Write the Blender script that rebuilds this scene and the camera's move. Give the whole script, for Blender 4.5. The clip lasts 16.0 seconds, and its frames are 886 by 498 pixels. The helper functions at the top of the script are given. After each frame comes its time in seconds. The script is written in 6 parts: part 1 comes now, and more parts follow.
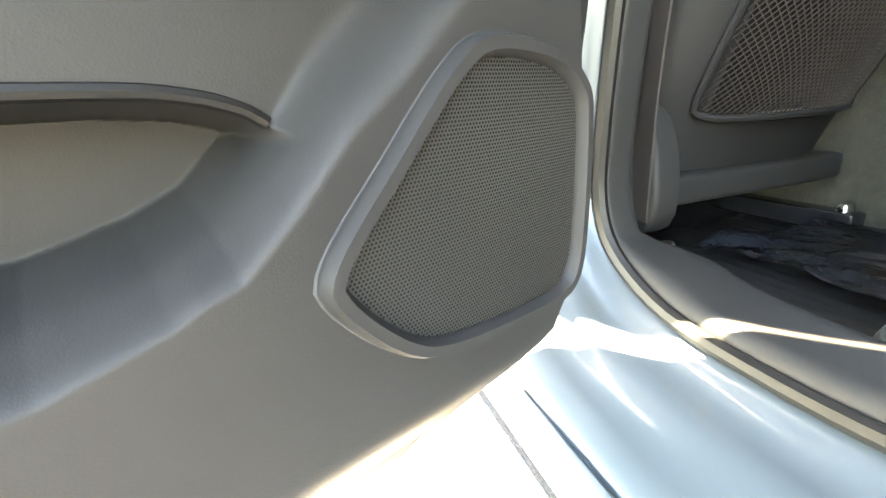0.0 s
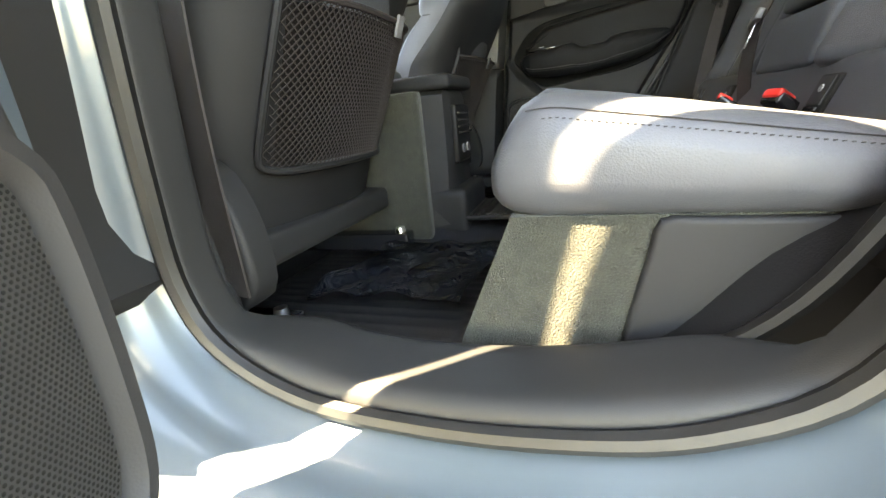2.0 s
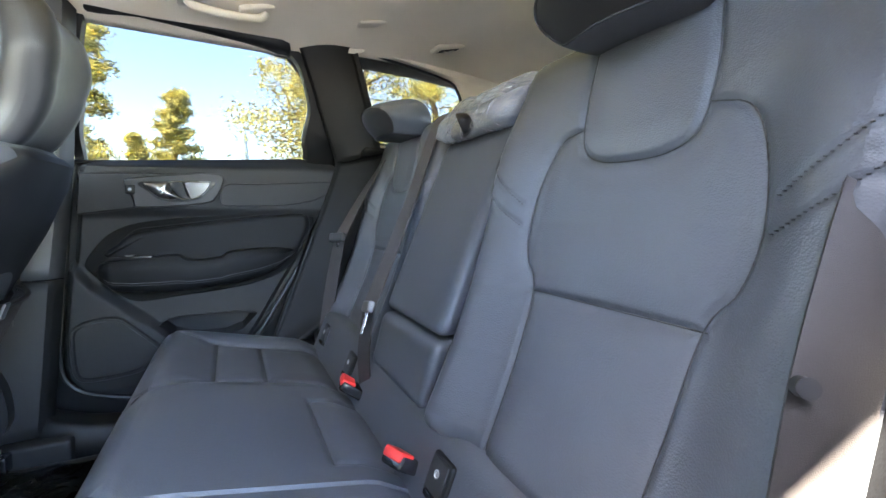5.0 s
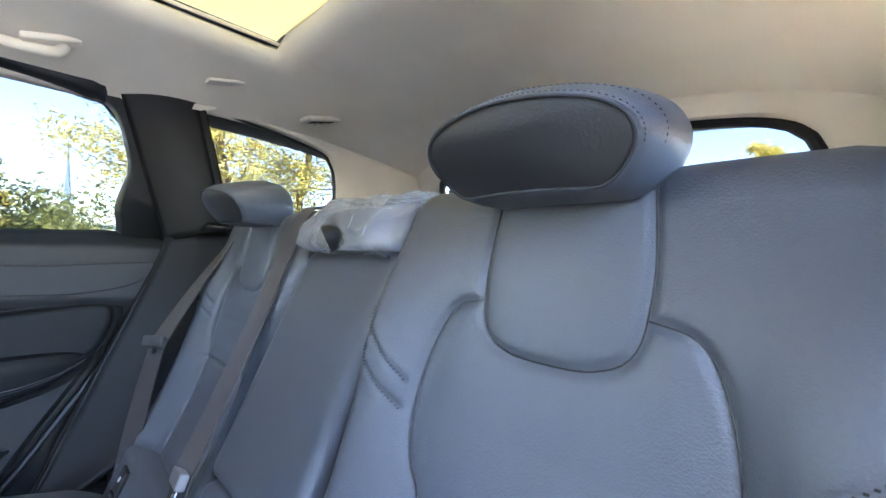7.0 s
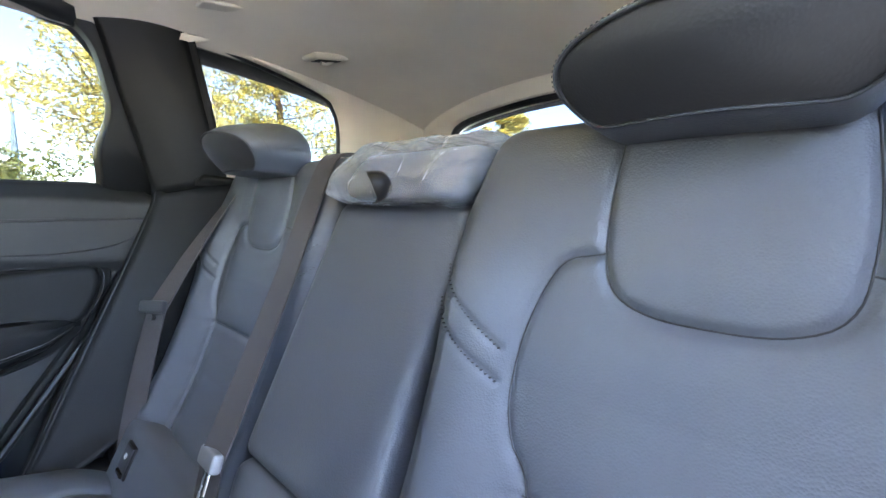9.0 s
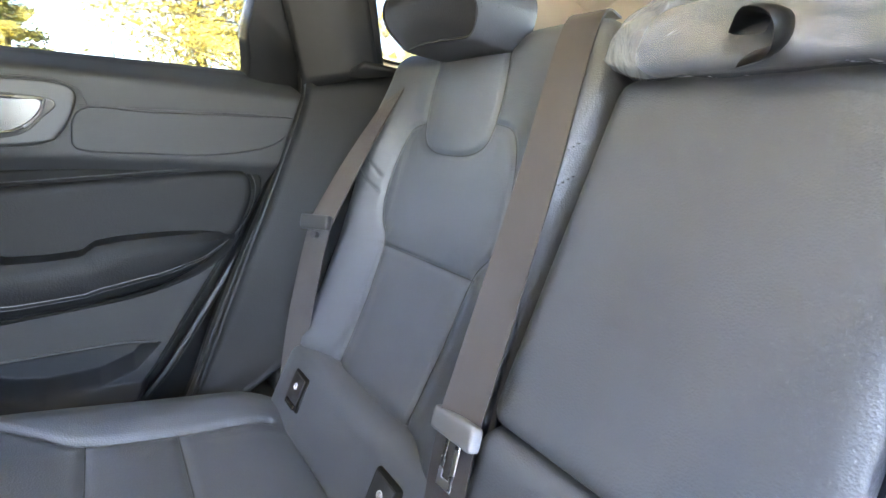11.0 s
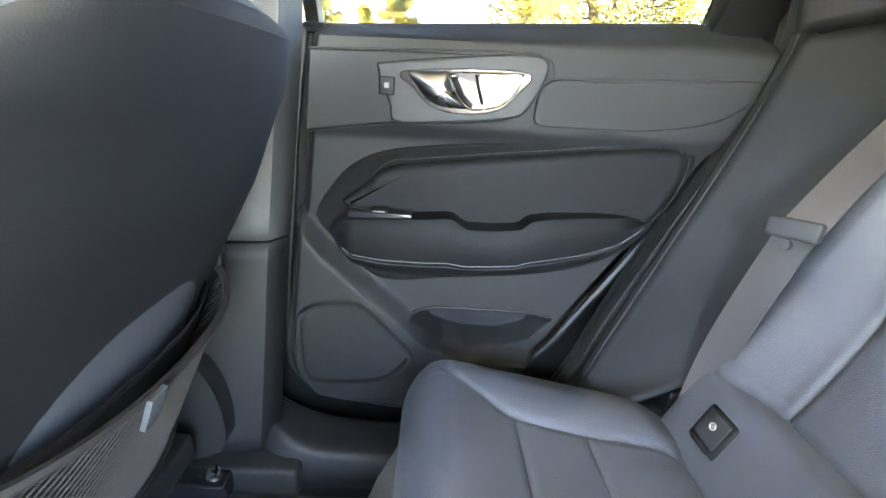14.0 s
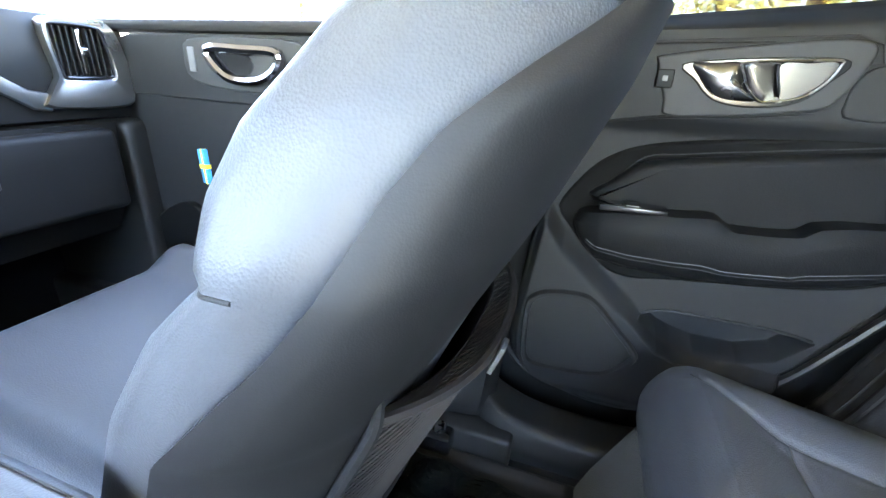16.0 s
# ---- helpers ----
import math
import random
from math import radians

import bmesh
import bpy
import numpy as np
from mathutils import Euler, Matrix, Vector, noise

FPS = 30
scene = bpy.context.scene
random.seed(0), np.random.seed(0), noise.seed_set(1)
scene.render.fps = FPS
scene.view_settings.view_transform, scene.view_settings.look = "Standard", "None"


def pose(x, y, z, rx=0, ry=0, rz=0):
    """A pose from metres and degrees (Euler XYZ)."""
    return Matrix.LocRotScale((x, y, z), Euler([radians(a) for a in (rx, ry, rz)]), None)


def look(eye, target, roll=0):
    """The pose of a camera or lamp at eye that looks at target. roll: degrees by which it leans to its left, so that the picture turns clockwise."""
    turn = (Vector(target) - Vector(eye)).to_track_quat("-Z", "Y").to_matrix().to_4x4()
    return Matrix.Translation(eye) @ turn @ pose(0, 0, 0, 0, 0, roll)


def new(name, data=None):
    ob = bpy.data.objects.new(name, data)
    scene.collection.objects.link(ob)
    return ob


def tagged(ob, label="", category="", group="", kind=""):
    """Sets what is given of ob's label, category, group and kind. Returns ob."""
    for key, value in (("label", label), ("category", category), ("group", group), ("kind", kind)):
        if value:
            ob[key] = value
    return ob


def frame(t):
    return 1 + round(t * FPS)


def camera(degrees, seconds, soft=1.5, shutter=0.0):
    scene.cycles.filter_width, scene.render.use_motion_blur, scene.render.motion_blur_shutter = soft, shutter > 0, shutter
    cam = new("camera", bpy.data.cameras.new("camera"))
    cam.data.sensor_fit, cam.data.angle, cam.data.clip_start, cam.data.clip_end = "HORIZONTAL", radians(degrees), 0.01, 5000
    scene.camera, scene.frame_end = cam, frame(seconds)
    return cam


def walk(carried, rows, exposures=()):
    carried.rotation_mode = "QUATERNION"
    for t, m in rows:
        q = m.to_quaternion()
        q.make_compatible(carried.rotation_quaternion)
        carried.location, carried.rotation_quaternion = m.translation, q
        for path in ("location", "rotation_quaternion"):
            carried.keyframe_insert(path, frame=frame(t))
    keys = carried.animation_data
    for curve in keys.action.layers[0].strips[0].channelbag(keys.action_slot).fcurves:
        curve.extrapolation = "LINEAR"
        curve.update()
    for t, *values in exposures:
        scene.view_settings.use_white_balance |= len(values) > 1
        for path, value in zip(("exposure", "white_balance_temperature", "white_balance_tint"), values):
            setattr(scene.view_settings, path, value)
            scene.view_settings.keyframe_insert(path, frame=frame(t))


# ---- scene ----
cam = camera(93.5, 16.0)
PATH = [
    (0.0, -1.1325, -0.5225, 0.6341, 71.08, 3.99, -19.04),
    (0.5, -1.1203, -0.4966, 0.6208, 71.76, 4.42, -32.55),
    (1.0, -1.092, -0.4727, 0.6151, 72.18, 4.85, -46.86),
    (1.5, -1.0662, -0.4541, 0.6115, 72.27, 5.18, -60.45),
    (2.0, -1.0377, -0.4459, 0.6389, 72.46, 5.67, -72.13),
    (2.5, -1.0041, -0.4453, 0.6928, 73.24, 5.75, -82.09),
    (3.0, -0.9561, -0.4608, 0.7617, 74.7, 5.6, -90.36),
    (3.5, -0.9106, -0.4712, 0.8159, 76.98, 4.73, -97.86),
    (4.0, -0.8389, -0.4922, 0.8904, 79.75, 3.38, -104.57),
    (4.5, -0.767, -0.5157, 0.9295, 82.59, 1.53, -110.84),
    (5.0, -0.7074, -0.5448, 0.9673, 85.38, -0.54, -116.87),
    (7.5, -0.55, -0.6273, 1.1228, 91.82, -2.82, -136.9),
    (8.0, -0.5206, -0.6263, 1.1178, 90.9, -2.54, -138.41),
    (10.5, -0.2144, -0.5473, 1.0476, 79.08, -4.97, -131.99),
    (11.0, -0.1217, -0.5461, 1.0328, 77.05, -4.86, -128.82),
    (11.5, -0.0595, -0.5298, 1.0188, 75.23, -4.45, -124.45),
    (12.0, 0.0024, -0.4843, 1.0137, 73.62, -4.15, -118.99),
    (12.5, 0.0558, -0.4527, 1.0049, 72.61, -3.96, -112.5),
    (13.0, 0.0741, -0.4344, 1.0187, 71.18, -3.99, -105.53),
    (13.5, 0.0761, -0.4106, 1.0288, 70.07, -4.17, -98.11),
    (14.0, 0.0724, -0.3699, 1.0308, 69.02, -4.14, -90.84),
    (14.5, 0.0572, -0.3383, 1.0287, 68.14, -3.94, -84.47),
    (15.0, 0.0334, -0.3132, 1.0444, 67.47, -3.23, -78.51),
    (15.5, 0.0048, -0.282, 1.0461, 67.04, -2.64, -73.63),
    (16.0, 0.0152, -0.2098, 1.017, 67.63, -2.65, -71.11),
]
EXPOSURES = ((0.0, 6.10, 10800, 10), (1.5, 5.55, 11000, 10), (2.5, 5.75, 10600, 10), (4.0, 6.05, 8300, 11), (5.0, 6.00, 7000, 12), (7.5, 6.15, 6250, 14), (8.0, 6.15, 6250, 14), (11.0, 7.02, 7600, 14), (14.0, 7.30, 7800, 12), (15.0, 7.0, 7200, 11), (16.0, 6.65, 7600, 10))
walk(cam, [(t, pose(x, y, z, rx, ry, rz)) for t, x, y, z, rx, ry, rz in PATH], EXPOSURES)

# ---------------------------------------------------------------- world and sun
# Car axes: x to the car's right, y to its front, z up. The sun stands before the car, to its left.
SUN_AZ, SUN_EL = radians(-40.0), radians(57.0)          # azimuth from +y towards +x
world = bpy.data.worlds.new("sky")
scene.world = world
world.use_nodes = True
wn = world.node_tree.nodes
sky = wn.new("ShaderNodeTexSky")
sky.sky_type, sky.sun_disc = "NISHITA", False
sky.sun_elevation, sky.sun_rotation = SUN_EL, SUN_AZ
sky.air_density, sky.dust_density, sky.ozone_density = 1.0, 0.6, 1.5
world.node_tree.links.new(sky.outputs[0], wn["Background"].inputs[0])
wn["Background"].inputs[1].default_value = 0.15
sun = new("sun", bpy.data.lights.new("sun", "SUN"))
sun.data.energy, sun.data.angle, sun.data.color = 4.2, radians(0.55), (1.0, 0.95, 0.85)
to_sun = Vector((math.sin(SUN_AZ) * math.cos(SUN_EL), math.cos(SUN_AZ) * math.cos(SUN_EL), math.sin(SUN_EL)))
sun.matrix_world = look(to_sun * 50, (0, 0, 0))


# ---------------------------------------------------------------- materials
def material(name, colour, rough=0.5, metal=0.0, vary=0.12, scale=8.0, bump=0.0, bscale=600.0, bdist=0.0006,
             kind="noise", coat=0.0, spec=0.38, sheen=0.0, random_tone=0.0, rvary=0.08):
    m = bpy.data.materials.new(name)
    m.use_nodes = True
    n, l = m.node_tree.nodes, m.node_tree.links
    b = n["Principled BSDF"]
    co = n.new("ShaderNodeTexCoord")
    big = n.new("ShaderNodeTexNoise")
    big.inputs["Scale"].default_value, big.inputs["Detail"].default_value = scale, 5.0
    l.new(co.outputs["Object"], big.inputs["Vector"])
    ramp = n.new("ShaderNodeMapRange")
    ramp.inputs[1].default_value, ramp.inputs[2].default_value = 0.3, 0.7
    ramp.inputs[3].default_value, ramp.inputs[4].default_value = 1 - vary, 1 + vary
    l.new(big.outputs["Fac"], ramp.inputs[0])
    mul = n.new("ShaderNodeVectorMath")
    mul.operation = "SCALE"
    mul.inputs[0].default_value = colour
    l.new(ramp.outputs[0], mul.inputs["Scale"])
    last = mul.outputs[0]
    if random_tone:
        info = n.new("ShaderNodeNewGeometry")
        rr = n.new("ShaderNodeMapRange")
        rr.inputs[3].default_value, rr.inputs[4].default_value = 1 - random_tone, 1 + random_tone
        l.new(info.outputs["Random Per Island"], rr.inputs[0])
        m2 = n.new("ShaderNodeVectorMath")
        m2.operation = "SCALE"
        l.new(last, m2.inputs[0])
        l.new(rr.outputs[0], m2.inputs["Scale"])
        last = m2.outputs[0]
    l.new(last, b.inputs["Base Color"])
    rm = n.new("ShaderNodeMapRange")
    rm.inputs[3].default_value, rm.inputs[4].default_value = max(rough - rvary, 0.02), min(rough + rvary, 1.0)
    l.new(big.outputs["Fac"], rm.inputs[0])
    l.new(rm.outputs[0], b.inputs["Roughness"])
    b.inputs["Metallic"].default_value = metal
    b.inputs["Coat Weight"].default_value = coat
    b.inputs["Coat Roughness"].default_value = 0.06
    b.inputs["Specular IOR Level"].default_value = spec
    b.inputs["Sheen Weight"].default_value = sheen
    if bump:
        if kind == "cell":
            tx = n.new("ShaderNodeTexVoronoi")
            tx.inputs["Scale"].default_value = bscale
            out = tx.outputs["Distance"]
        else:
            tx = n.new("ShaderNodeTexNoise")
            tx.inputs["Scale"].default_value, tx.inputs["Detail"].default_value = bscale, 3.0
            out = tx.outputs["Fac"]
        l.new(co.outputs["Object"], tx.inputs["Vector"])
        bp = n.new("ShaderNodeBump")
        bp.inputs["Strength"].default_value, bp.inputs["Distance"].default_value = bump, bdist
        l.new(out, bp.inputs["Height"])
        l.new(bp.outputs[0], b.inputs["Normal"])
    return m


LEATHER = material("charcoal_leather", (0.05208, 0.0558, 0.06417), 0.5, vary=0.08, scale=9, bump=0.24, bscale=520, bdist=0.0011, kind="cell", spec=0.42)
LEATHER_MID = material("headrest_leather", (0.01606, 0.01606, 0.01795), 0.42, vary=0.10, scale=12, bump=0.20, bscale=560, bdist=0.0010, kind="cell", spec=0.42)
SHELL = material("seat_shell", (0.0090, 0.0092, 0.0102), 0.60, vary=0.10, scale=9, bump=0.10, bscale=800, bdist=0.0006, kind="cell", spec=0.26)
LEATHERETTE = material("door_leatherette", (0.005767, 0.006011, 0.00673), 0.6, vary=0.08, scale=9, bump=0.16, bscale=420, bdist=0.0012, kind="cell", spec=0.14)
LEATHER_DARK = material("dark_leather", (0.01058, 0.009828, 0.01021), 0.55, vary=0.15, scale=14, bump=0.16, bscale=420, bdist=0.0012, kind="cell")
THREAD = material("dark_thread", (0.0192, 0.0192, 0.0208), 0.8)
THREAD_GREY = material("grey_thread", (0.096, 0.096, 0.1008), 0.8)
TRIM = material("grained_trim", (0.0121, 0.01233, 0.01314), 0.62, vary=0.08, scale=10, bump=0.10, bscale=900, bdist=0.0006, kind="cell", spec=0.26)
TRIM_GRILLE = material("grille_plastic", (0.022, 0.022, 0.022), 0.5, vary=0.08, scale=14)
# near-black for flat parts that stand in for shaded holes and recesses
HOLE = material("hole_shade_black", (0.00624, 0.00624, 0.00624), 0.9, spec=0.1)
TRIM_DARK = material("black_trim", (0.004738, 0.004738, 0.005002), 0.5, vary=0.12, scale=12, bump=0.10, bscale=700, bdist=0.0008, kind="cell", spec=0.2)
TRIM_GREY = material("grey_trim", (0.0527, 0.0544, 0.0561), 0.5, vary=0.08, scale=10, bump=0.2, bscale=700, bdist=0.0006, kind="cell")
TRIM_LIGHT = material("blond_trim", (0.74, 0.67, 0.56), 0.7, vary=0.05, scale=7, bump=0.2, bscale=800)
HEADLINER = material("headliner_cloth", (0.80, 0.72, 0.59), 0.9, vary=0.05, scale=6, bump=0.25, bscale=900, sheen=0.2)
CARPET = material("needled_carpet", (0.0235, 0.0245, 0.0180), 0.95, vary=0.30, scale=60, bump=0.9, bscale=420, bdist=0.004, sheen=0.15)
CARPET_DARK = material("black_carpet", (0.004536, 0.005184, 0.007776), 0.9, vary=0.3, scale=40, bump=0.8, bscale=500, bdist=0.003)
MATRUB = material("rubber_mat", (0.0126, 0.0126, 0.01323), 0.5, vary=0.15, scale=20, bump=0.2, bscale=500)
PAINT = material("pale_blue_metallic", (0.0631, 0.08269, 0.09901), 0.36, 0.35, vary=0.03, scale=5, coat=0.4, bump=0.05, bscale=2500, bdist=0.0002)
SILLTRIM = material("sill_trim", (0.01232, 0.01276, 0.01338), 0.58, vary=0.10, scale=10, bump=0.12, bscale=800, bdist=0.0006, kind="cell")
RUBBER = material("seal_rubber", (0.00648, 0.00648, 0.00648), 0.45, vary=0.2, scale=30, bump=0.15, bscale=500)
SEALGREY = material("cloth_seal", (0.0392, 0.03584, 0.03248), 0.7, vary=0.1, scale=30, bump=0.4, bscale=900)
CHROME = material("chrome", (0.432, 0.432, 0.444), 0.10, 1.0, vary=0.03, scale=10, rvary=0.04)
ALU = material("satin_aluminium", (0.40, 0.40, 0.40), 0.30, 1.0, vary=0.05, scale=14)
# copy of the chrome, darkened in colour to shade the handle's scoop
SCOOP = material("shaded_chrome", (0.081, 0.081, 0.0828), 0.22, 1.0, vary=0.05, scale=14)
LEVER = material("brushed_chrome", (0.252, 0.252, 0.2608), 0.27, 1.0, vary=0.05, scale=14)
INLAY = material("pale_inlay", (0.45, 0.42, 0.375), 0.38, 0.5, vary=0.16, scale=26, bump=0.15, bscale=180)
GLOSS = material("gloss_black", (0.012, 0.012, 0.0135), 0.15, vary=0.1)
NET = material("net_cord", (0.0120, 0.0090, 0.0087), 0.80, vary=0.2, scale=60)
# dark brown that puts the shade behind the seat nets into colour
NET_SHADE = material("net_shade_brown", (0.0075, 0.0062, 0.0060), 0.9, vary=0.15, scale=40, spec=0.1)
WEB = material("belt_webbing", (0.040, 0.034, 0.032), 0.5, vary=0.06, scale=30, bump=0.5, bscale=1400, bdist=0.0008)
WEB_BROWN = material("belt_webbing_dark", (0.028, 0.0245, 0.0240), 0.5, vary=0.1, scale=30, bump=0.5, bscale=1400, bdist=0.0008)
PLASTIC = material("dark_plastic", (0.0185, 0.0185, 0.0194), 0.58, vary=0.1, scale=20)
PLASTIC_GREY = material("mid_grey_plastic", (0.1216, 0.1216, 0.1254), 0.45, vary=0.08, scale=20)
RED = material("red_button", (0.62, 0.03, 0.025), 0.35, vary=0.06, scale=30)
WHITE = material("white_mark", (0.26, 0.26, 0.26), 0.5, vary=0.03)
YELLOW = material("yellow_cloth", (0.85, 0.60, 0.04), 0.7)
BLUE = material("blue_cloth", (0.02, 0.28, 0.60), 0.7)
STEEL = material("bright_steel", (0.6, 0.6, 0.6), 0.28, 1.0, vary=0.1, scale=40)
ASPHALT = material("asphalt", (0.040, 0.042, 0.046), 0.9, vary=0.35, scale=140, bump=0.8, bscale=260, bdist=0.004)
LINEPAINT = material("road_paint", (0.80, 0.80, 0.78), 0.7, vary=0.10, scale=18, bump=0.5, bscale=120, bdist=0.004)
BARK = material("bark", (0.10, 0.065, 0.045), 0.9, vary=0.3, scale=3, bump=0.6, bscale=20, bdist=0.02)
NEEDLE = material("pine_needles", (0.66, 0.57, 0.17), 0.7, vary=0.25, scale=0.5, random_tone=0.40)
BUSHLEAF = material("bush_leaves", (0.26, 0.27, 0.09), 0.7, vary=0.25, scale=0.8, random_tone=0.4)
SPIREMAT = material("spire_copper", (0.36, 0.44, 0.44), 0.6, vary=0.1, scale=0.5)
for leaf_mat in (NEEDLE, BUSHLEAF):
    ln_, ll_ = leaf_mat.node_tree.nodes, leaf_mat.node_tree.links
    tl_, mx_ = ln_.new("ShaderNodeBsdfTranslucent"), ln_.new("ShaderNodeMixShader")
    ll_.new(ln_["Principled BSDF"].inputs["Base Color"].links[0].from_socket, tl_.inputs[0])
    mx_.inputs[0].default_value = 0.5
    ll_.new(ln_["Principled BSDF"].outputs[0], mx_.inputs[1])
    ll_.new(tl_.outputs[0], mx_.inputs[2])
    ll_.new(mx_.outputs[0], ln_["Material Output"].inputs["Surface"])
ROOFWHITE = material("pale_wall", (0.75, 0.74, 0.72), 0.7, vary=0.08, scale=0.4)


def glass(name, tint, rough=0.0, through_light=0.9):
    m = bpy.data.materials.new(name)
    m.use_nodes = True
    n, l = m.node_tree.nodes, m.node_tree.links
    b = n["Principled BSDF"]
    b.inputs["Base Color"].default_value = (0.02, 0.02, 0.02, 1)
    b.inputs["Roughness"].default_value = 0.03 + rough
    tr = n.new("ShaderNodeBsdfTransparent")
    tr.inputs[0].default_value = (*tint, 1)
    fr = n.new("ShaderNodeFresnel")
    fr.inputs["IOR"].default_value = 1.45
    mix = n.new("ShaderNodeMixShader")
    l.new(fr.outputs[0], mix.inputs[0])
    l.new(tr.outputs[0], mix.inputs[1])
    l.new(b.outputs[0], mix.inputs[2])
    l.new(mix.outputs[0], n["Material Output"].inputs["Surface"])
    return m


GLASS = glass("window_glass", (0.62, 0.65, 0.65))
GLASS_TINT = glass("privacy_glass", (0.205, 0.213, 0.22))


def film_material(ior, tone):
    m = glass("clear_film", (0.80, 0.88, 0.94), 0.04)
    n, l = m.node_tree.nodes, m.node_tree.links
    co = n.new("ShaderNodeTexCoord")
    tx = n.new("ShaderNodeTexNoise")
    tx.inputs["Scale"].default_value, tx.inputs["Detail"].default_value, tx.inputs["Distortion"].default_value = 22.0, 2.0, 1.6
    l.new(co.outputs["Object"], tx.inputs["Vector"])
    bp = n.new("ShaderNodeBump")
    bp.inputs["Strength"].default_value, bp.inputs["Distance"].default_value = 0.8, 0.012
    l.new(tx.outputs["Fac"], bp.inputs["Height"])
    l.new(bp.outputs[0], n["Principled BSDF"].inputs["Normal"])
    n["Principled BSDF"].inputs["Base Color"].default_value = (tone, tone * 1.05, tone * 1.2, 1)
    fr = [x for x in n if x.type == "FRESNEL"][0]
    fr.inputs["IOR"].default_value = ior
    l.new(bp.outputs[0], fr.inputs["Normal"])
    return m


FILM = film_material(2.6, 0.70)
FILM_CLEAR = film_material(1.95, 0.03)


# ---------------------------------------------------------------- mesh helpers
def smooth(x, a, b):
    t = np.clip((np.asarray(x, float) - a) / (b - a), 0, 1)
    return t * t * (3 - 2 * t)


def spline(points, n, closed=False):
    """Catmull-Rom through points, resampled to n points evenly by length."""
    p = np.asarray(points, float)
    q = np.vstack([p[-1], p, p[0], p[1]]) if closed else np.vstack([2 * p[0] - p[1], p, 2 * p[-1] - p[-2]])
    out = []
    for i in range(len(q) - 3):
        a, b, c, d = q[i:i + 4]
        for t in np.linspace(0, 1, 16, endpoint=False):
            out.append(0.5 * (2 * b + (c - a) * t + (2 * a - 5 * b + 4 * c - d) * t * t + (3 * b - a - 3 * c + d) * t ** 3))
    out.append(q[-2])
    out = np.array(out)
    s = np.concatenate([[0], np.cumsum(np.linalg.norm(np.diff(out, axis=0), axis=1))])
    k = np.linspace(0, s[-1], n + 1)[:-1] if closed else np.linspace(0, s[-1], n)
    return np.stack([np.interp(k, s, out[:, j]) for j in range(p.shape[1])], 1)


def from_arrays(verts, faces):
    me = bpy.data.meshes.new("m")
    me.from_pydata([tuple(map(float, v)) for v in verts], [], [tuple(f) for f in faces])
    bm = bmesh.new()
    bm.from_mesh(me)
    bpy.data.meshes.remove(me)
    return bm


def merge(*bms):
    out = bmesh.new()
    for b in bms:
        me = bpy.data.meshes.new("m")
        b.to_mesh(me)
        out.from_mesh(me)
        bpy.data.meshes.remove(me)
        b.free()
    return out


def loft(rings, closed=True, loop=False, cap=True):
    """Joins rings of points (same count) into a skin."""
    r = [np.asarray(x, float) for x in rings]
    k, n = len(r[0]), len(r)
    faces = []
    for i in range(n if loop else n - 1):
        a, b = i * k, ((i + 1) % n) * k
        for j in range(k if closed else k - 1):
            j2 = (j + 1) % k
            faces.append((a + j, a + j2, b + j2, b + j))
    if cap and closed and not loop:
        faces.append(tuple(range(k - 1, -1, -1)))
        faces.append(tuple((n - 1) * k + j for j in range(k)))
    return from_arrays(np.vstack(r), faces)


def tube(path, radius, sides=8, loop=False, squash=1.0):
    p = np.asarray(path, float)
    n = len(p)
    rad = np.broadcast_to(np.asarray(radius, float), (n,))
    up = Vector((0, 0, 1))
    rings = []
    side = None
    for i in range(n):
        a = p[(i - 1) % n] if loop or i else p[0]
        b = p[(i + 1) % n] if loop or i < n - 1 else p[-1]
        t = Vector(b - a).normalized()
        if side is None:
            ref = up if abs(t.z) < 0.9 else Vector((1, 0, 0))
            side = t.cross(ref).normalized()
        side = (side - t * side.dot(t)).normalized()
        o = t.cross(side)
        rings.append([p[i] + rad[i] * (math.cos(g) * np.array(side) + squash * math.sin(g) * np.array(o)) for g in np.linspace(0, 2 * math.pi, sides, endpoint=False)])
    return loft(rings, loop=loop)


def steps(half, r, n):
    c = half - r
    ends = r * np.sin(np.linspace(0, math.pi / 2, 4))
    return np.concatenate([-(c + ends[:0:-1]), np.linspace(-c, c, n + 1), c + ends[1:]])


